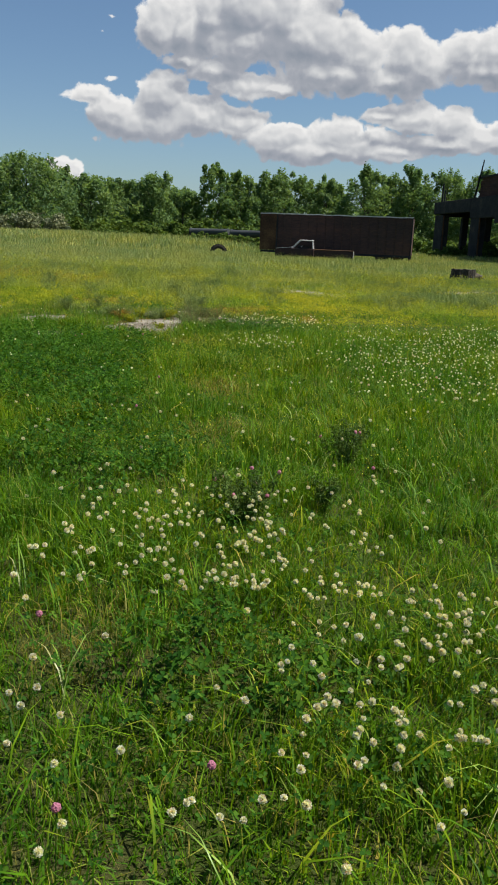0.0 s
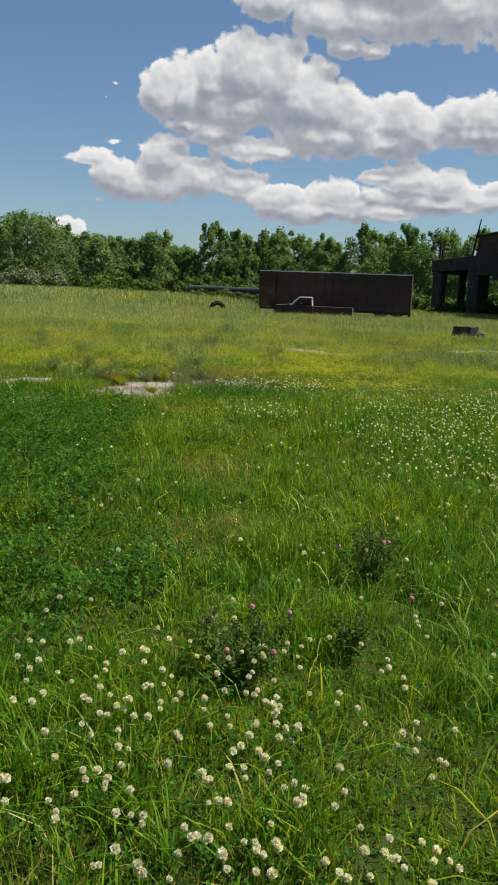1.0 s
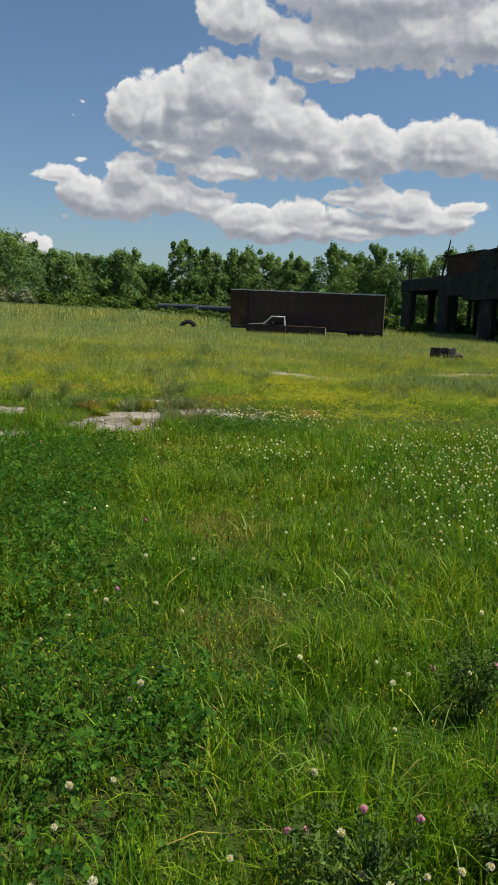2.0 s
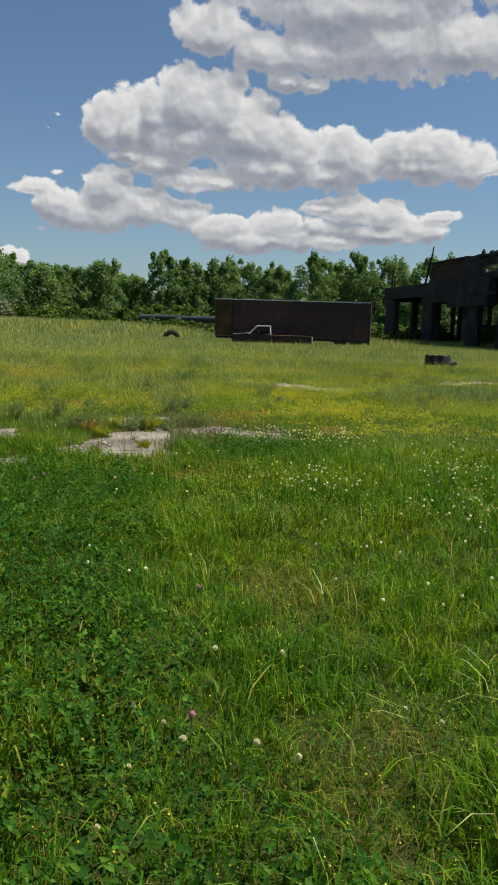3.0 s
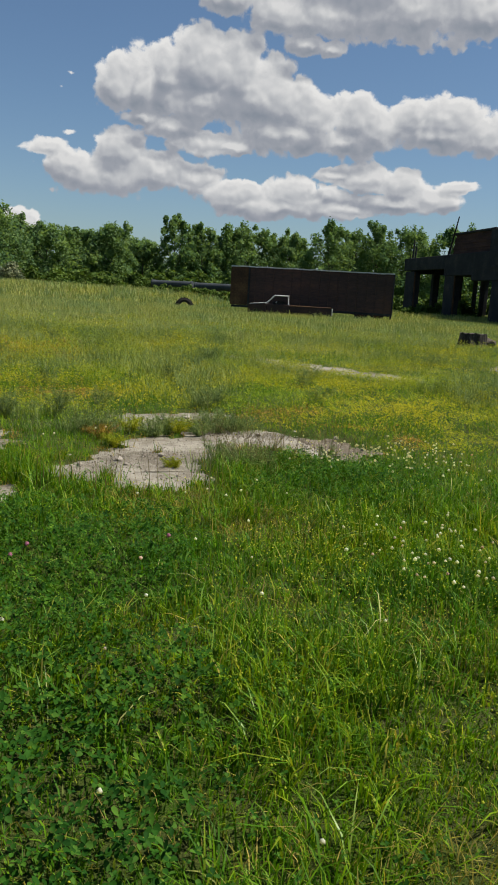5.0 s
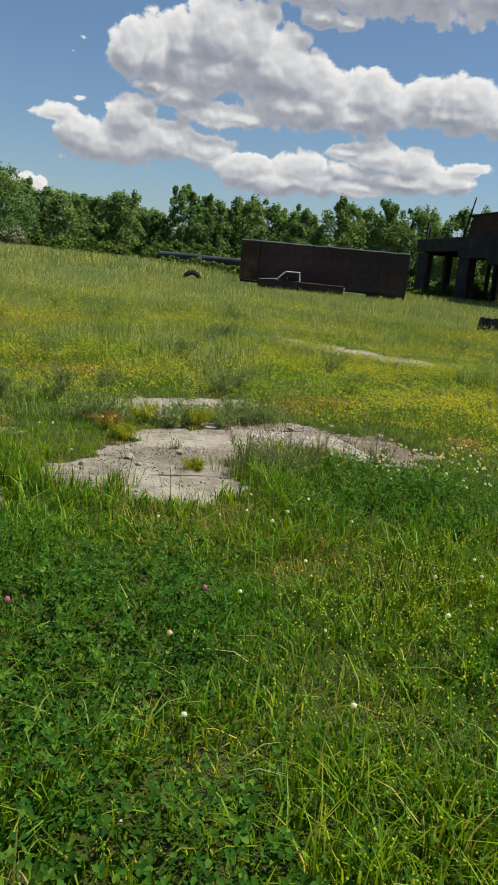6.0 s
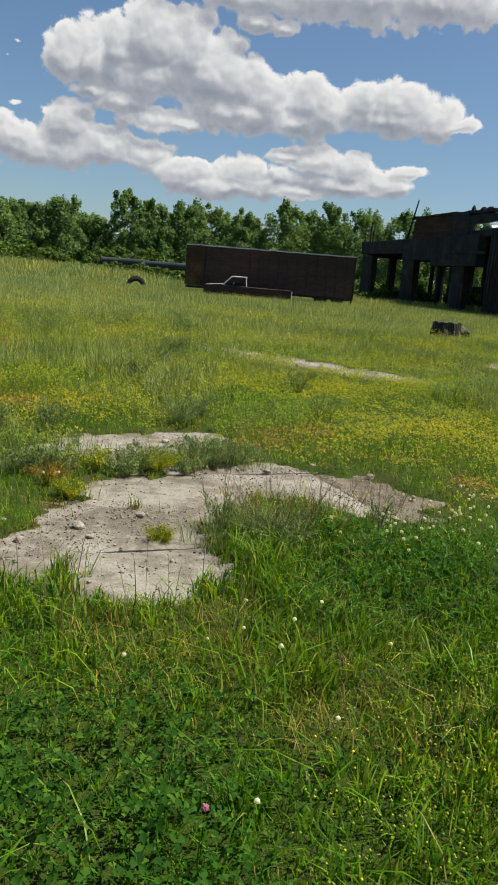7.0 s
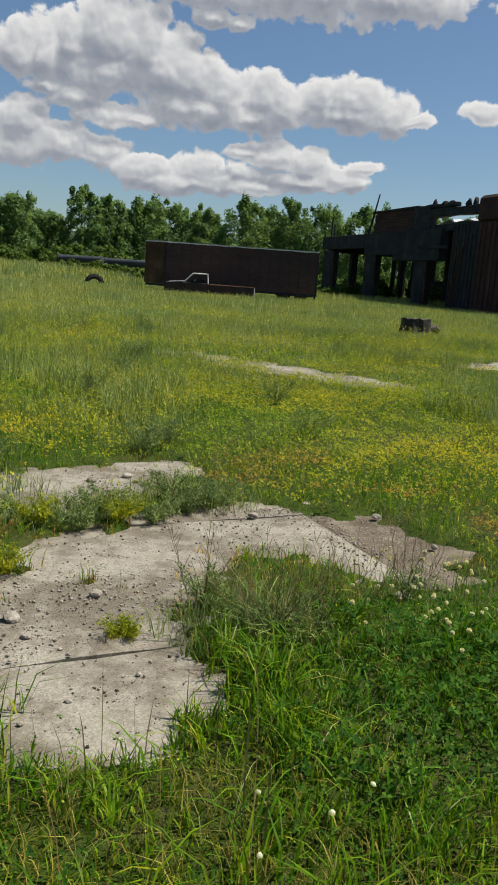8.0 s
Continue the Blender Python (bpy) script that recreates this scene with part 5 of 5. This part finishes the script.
x, y = sow(11, 17.5, 2300, lambda x, y: rim(x, y))
x2, y2 = sow(13.5, 17.4, 1300, lambda x, y: open_turf(x, y) * red_zone(x, y))
x3, y3 = sow(19.5, 25.5, 420, lambda x, y: ramp01(-(np.minimum(ellipse(x, y, -5.6, 22.4, 1.3, 1.6), ellipse(x, y, -7.6, 24.2, 1.2, 0.8)) + 0.9 * (drift(x, y, 0.6, 63) - 0.5)), -1.1, -0.5))
mass("red_weeds", *joined(blades(x, y, rng.uniform(0.02, 0.075, len(x)), rng.uniform(0.003, 0.006, len(x)), rng.uniform(0.2, 1.0, len(x))),
                          sprays(x3, y3, height(x3, y3) + mat_height(x3, y3) * rng.random(len(x3)) ** 0.6, rng.uniform(0.010, 0.022, len(x3))),
                          trefoils(x2, y2, height(x2, y2) + 0.02 + 0.13 * drift(x2, y2, 0.2, 36) * rng.random(len(x2)) ** 0.6, rng.uniform(0.007, 0.015, len(x2)))), [RUST_WEED], "dry rust-red weeds at the slab edges", "weeds")


# gravel and rubble over the slabs
def gravel(x, y):
    e = np.minimum.reduce([ellipse(x, y, -2.5, 12.75, 0.6, 0.5), ellipse(x, y, -1.85, 13.2, 0.6, 0.35), ellipse(x, y, -1.75, 15.3, 0.5, 0.5), ellipse(x, y, 0.15, 14.0, 0.8, 1.0), ellipse(x, y, -0.6, 14.65, 0.9, 0.35)])
    return bare(x, y) * np.clip(0.07 + 0.9 * ramp01(-(e + 0.5 * (drift(x, y, 0.3, 71) - 0.5)), -1.2, -0.5), 0, 1)


CUBE_V = np.array([(i, j, k) for i in (-1, 1) for j in (-1, 1) for k in (-1, 1)], float) * np.array([1, 0.8, 0.6]) * 0.75
CUBE_T = np.array([(0, 1, 3), (0, 3, 2), (4, 6, 7), (4, 7, 5), (0, 4, 5), (0, 5, 1), (2, 3, 7), (2, 7, 6), (0, 2, 6), (0, 6, 4), (1, 5, 7), (1, 7, 3)])


def pebbles(x, y, r):
    c, s = math.cos(radians(17.0)), math.sin(radians(17.0))
    n = len(x)
    a = rng.random(n) * 2 * np.pi
    turned = np.stack([np.cos(a)[:, None] * CUBE_V[:, 0] - np.sin(a)[:, None] * CUBE_V[:, 1], np.sin(a)[:, None] * CUBE_V[:, 0] + np.cos(a)[:, None] * CUBE_V[:, 1], np.repeat(CUBE_V[None, :, 2], n, 0)], -1)
    turned *= 1 + 0.35 * rng.normal(size=turned.shape)
    v = np.stack([x, y, np.where(x * c + y * s < 3.66, 0.004, -0.016) + r * 0.3], 1)[:, None] + turned * r[:, None, None]
    return v.reshape(-1, 3), (CUBE_T[None] + (np.arange(n) * 8)[:, None, None]).reshape(-1, 3)


x, y = sow(11, 16.8, 2600, gravel)
mass("gravel", *pebbles(x, y, 0.0022 + 0.0065 * rng.random(len(x)) ** 6), [STONE], "pale crushed gravel strewn over the slabs", "gravel")
x, y = sow(11, 16.8, 800, lambda x, y: bare(x, y) * (0.25 + 0.75 * ramp01(drift(x, y, 0.35, 72), 0.4, 0.8)))
mass("soil_crumbs", *pebbles(x, y, 0.002 + 0.006 * rng.random(len(x)) ** 5), [CRUMB], "dark crumbs of soil and broken stone on the slabs", "gravel")


# weed clumps
def weed(x, y, h, spread, mat, label, seed, stems=14, leaf=0.022, stalks=0, blooms=0, count=420, slim=0.4):
    """A bushy weed: leafy stems from one root, some with dry stalks or pink heads."""
    rnd = np.random.default_rng(seed)
    z0 = float(height(x, y))
    root = thing("weed_clump", pose(x, y, z0), label, "weed", "weeds in the meadow")
    bm = bmesh.new()
    tips = []
    for i in range(stems):
        a, d, t = rnd.random() * 6.283, spread * rnd.random() ** 0.6, h * rnd.uniform(0.6, 1.0)
        tip = Vector((d * math.cos(a), d * math.sin(a), t))
        mid = Vector((tip.x * 0.4, tip.y * 0.4, t * 0.6))
        rod(bm, (tip.x * 0.08, tip.y * 0.08, -0.02), mid, 0.0028, 0.0022, 4, caps=False)
        rod(bm, mid, tip, 0.0022, 0.0012, 4, caps=False)
        tips.append(tip)
    part("stem", bm, mat, root)
    centres = np.array([t[:] for t in tips])
    k = rnd.integers(0, len(centres), count)
    f = rnd.random(count)[:, None] ** 0.7
    p = centres[k] * np.concatenate([0.25 + 0.75 * f, 0.25 + 0.75 * f, 0.15 + 0.85 * f], 1)
    verts, tris = scatter_leaves(p, np.full(count, 0.03), count * 3, leaf, rnd, slim)
    raw_mesh("foliage", verts, tris, mat, root)
    if stalks:
        for i in range(stalks):
            bm = bmesh.new()
            a, d, t = rnd.random() * 6.283, spread * rnd.uniform(0.2, 1.1), h * rnd.uniform(1.3, 2.3)
            foot, tip = Vector((d * 0.4 * math.cos(a), d * 0.4 * math.sin(a), 0)), Vector((d * 1.3 * math.cos(a), d * 0.7 * math.sin(a), t))
            rings = []
            for j, f in enumerate((0.0, 0.32, 0.42, 0.51, 0.59, 0.67, 0.74, 0.81, 0.88, 0.94, 1.0)):
                q, r = foot.lerp(tip, f) + Vector((rnd.normal(0, 0.003), rnd.normal(0, 0.003), 0)), 0.0019 - 0.0010 * f
                rings.append([bm.verts.new(q + r * Vector((math.cos(b), math.sin(b), 0))) for b in (0.0, 2.094, 4.189)])
                for e in range(3) if j else ():
                    bm.faces.new((rings[-2][e], rings[-2][e - 2], rings[-1][e - 2], rings[-1][e]))
                if j:      # a twig that leaves the stalk here, in two tapering lengths
                    way = Vector((rnd.normal(0, 0.05), rnd.normal(0, 0.05), rnd.uniform(0.03, 0.11)))
                    mid = [bm.verts.new(v.co.lerp(q, 0.3) + 0.5 * way + Vector((0, 0, 0.004))) for v in rings[-1]]
                    end = bm.verts.new(q + way)
                    for e in range(3):
                        bm.faces.new((rings[-1][e], rings[-1][e - 2], mid[e - 2], mid[e]))
                        bm.faces.new((mid[e], mid[e - 2], end))
            part("dry_stalk", bm, STRAW, root, "dry branched brown stalk")
    for i in range(blooms):
        bm = bmesh.new()
        bmesh.ops.create_icosphere(bm, subdivisions=2, radius=0.011, matrix=Matrix.Translation(tips[i % len(tips)]))
        ragged(bm, 0.004, i, 120)
        part("bloom", bm, PINK, root, "faded pink flower head")
    return root


weed(0.48, 4.95, 0.33, 0.17, SHRUB_LEAF, "dark green bushy weed with faded heads", 1, 18, 0.011, blooms=3, count=420)
weed(-0.08, 3.87, 0.28, 0.22, SHRUB_LEAF, "dark green bushy clover plant with pink heads", 2, 26, 0.012, blooms=5, count=520)
weed(0.30, 4.10, 0.22, 0.13, SHRUB_LEAF, "small dark green weed among clover flowers", 3, 12, 0.010, count=220)
weed(-1.15, 12.60, 0.19, 0.32, GREY_WEED, "grey-green mugwort clump with dry branched stalks", 4, 60, 0.012, stalks=34, count=800, slim=0.14)
weed(-0.85, 12.70, 0.18, 0.22, GRASS, "grey-green mugwort clump with dry branched stalks", 5, 30, 0.012, stalks=14, count=460, slim=0.2)
weed(-1.45, 12.95, 0.22, 0.2, GREY_WEED, "low grey-green weed at the slab joint", 6, 24, 0.011, stalks=6, count=450, slim=0.2)
weed(-0.42, 13.05, 0.20, 0.16, GREY_WEED, "thin grey weed with dry stalks", 10, 14, 0.010, stalks=8, count=220, slim=0.2)
weed(-1.82, 12.66, 0.12, 0.10, YELLOW_WEED, "small bright green tuft in a slab crack", 7, 30, 0.010, count=420, slim=0.2)
weed(-2.42, 13.35, 0.15, 0.16, YELLOW_WEED, "yellow-green tuft at the slab edge", 8, 30, 0.010, count=480, slim=0.25)
weed(-2.60, 13.65, 0.17, 0.22, RUST_WEED, "orange-red dry weed at the slab edge", 9, 30, 0.010, count=420, slim=0.2)
for k, (x, y, h) in enumerate(((-1.55, 14.75, 0.20), (-1.25, 14.65, 0.22), (-2.0, 14.35, 0.18), (-1.68, 16.2, 0.3), (-2.9, 15.4, 0.32), (-3.3, 14.9, 0.35), (-3.8, 14.6, 0.32), (2.7, 17.9, 0.42), (3.0, 18.3, 0.4), (-1.5, 16.45, 0.28))):
    weed(x, y, h, 0.26, GREY_WEED, "bushy grey-green weed beside the slabs", 30 + k, 34, 0.012, count=620, slim=0.22)

for k, (x, y, h, dry) in enumerate(((-2.62, 14.02, 0.20, 0), (-2.38, 14.10, 0.17, 1), (-2.12, 14.12, 0.20, 0), (-1.88, 14.22, 0.16, 1), (-1.66, 14.34, 0.18, 0), (-1.46, 14.50, 0.20, 0), (-1.28, 14.62, 0.22, 0), (-2.85, 13.9, 0.22, 0))):
    weed(x, y, h, 0.19, YELLOW_WEED if dry else GREY_WEED, "yellow-green weed between two slabs" if dry else "grey-green weed between two slabs", 100 + k, 30, 0.012, stalks=2 * (k % 2), count=480, slim=0.22)

# taller weeds scattered over the meadow behind the slabs
random.seed(21)
for k in range(26):
    y = random.uniform(17.0, 30.0)
    x = random.uniform(-0.36 * y - 0.3, -1.8 + 0.5 * (y - 9.4))
    if float(bare(x, y)) > 0.05 or math.hypot(x - 0.6, y - 22.0) < 2.6:
        continue
    weed(x, y, random.uniform(0.28, 0.50), random.uniform(0.22, 0.42), GREY_WEED, "tall feathery grey-green weed in the meadow", 60 + k, 26, 0.016, stalks=random.choice((0, 0, 2, 4)), count=420, slim=0.2)

# red clover heads
for k, (x, y) in enumerate(((-0.11, 1.62), (-0.42, 1.44), (-0.71, 2.34), (0.01, 3.73), (-0.27, 3.98), (0.58, 4.34), (-1.0, 5.74), (-1.02, 7.0), (-1.65, 9.96), (-2.34, 9.7), (-2.37, 9.53))):
    z = float(height(x, y))
    root = thing("red_clover_flower", pose(x, y, z, 0, 0, k * 50), "pink red-clover flower head on a thin stalk", "flower", "red clover flowers")
    bm = bmesh.new()
    rod(bm, (0, 0, -0.02), (0.01, 0.005, 0.185), 0.0016, 0.0012, 5)
    part("stalk", bm, CLOVER, root)
    bm = bmesh.new()
    bmesh.ops.create_icosphere(bm, subdivisions=3, radius=0.0105, matrix=Matrix.Translation((0.01, 0.005, 0.192)))
    for v in bm.verts:
        v.co += (v.co - Vector((0.01, 0.005, 0.192))) * 0.35 * noise.noise(v.co * 420)
    part("bloom", bm, PINK, root)

# loose stones on the slabs
random.seed(12)
spots = [(-2.31, 12.79, 0.038), (-1.96, 13.08, 0.030), (-2.22, 12.62, 0.022), (-1.96, 14.49, 0.032), (-1.72, 14.62, 0.026), (-1.01, 14.45, 0.030), (-2.1, 15.2, 0.035), (-1.85, 15.35, 0.04), (-1.6, 15.5, 0.03), (-1.45, 15.2, 0.03),
         (-0.6, 14.75, 0.026), (-0.15, 14.5, 0.030), (0.05, 13.9, 0.024), (-2.0, 12.1, 0.014), (-2.15, 11.95, 0.012), (-1.75, 12.3, 0.012), (-2.6, 12.5, 0.028), (-2.75, 12.8, 0.03)]
for k, (x, y, r) in enumerate(spots):
    bm = bmesh.new()
    bmesh.ops.create_icosphere(bm, subdivisions=2, radius=r)
    for v in bm.verts:
        v.co *= 1 + 0.45 * noise.noise(v.co / r * 0.9 + Vector((k * 3.1, 0, 0)))
        v.co.z *= 0.65
    ob = part("stone", bm, STONE)
    ob.matrix_world = pose(x, y, 0.004 + r * 0.45, 0, 0, k * 73)
    tagged(ob, "pale broken stone lying on the slab", "stone", "loose stones")

# brown seed stalks before the slabs
x, y = sow(11.0, 12.1, 60, lambda x, y: ramp01(-ellipse(x, y, -2.0, 11.5, 0.8, 0.45), -1.2, -0.8))
x2, y2 = sow(12.6, 13.4, 60, lambda x, y: ramp01(-ellipse(x, y, -0.4, 12.95, 0.5, 0.3), -1.2, -0.8))
x, y = np.concatenate([x, x2]), np.concatenate([y, y2])
mass("seed_stalks", *arcs(x, y, rng.uniform(0.25, 0.42, len(x)), rng.uniform(0.0025, 0.005, len(x)), rng.uniform(0.02, 0.3, len(x)), rng.random(len(x)) * 6.283), [STRAW], "thin brown seed stalks standing over the slab", "grass")
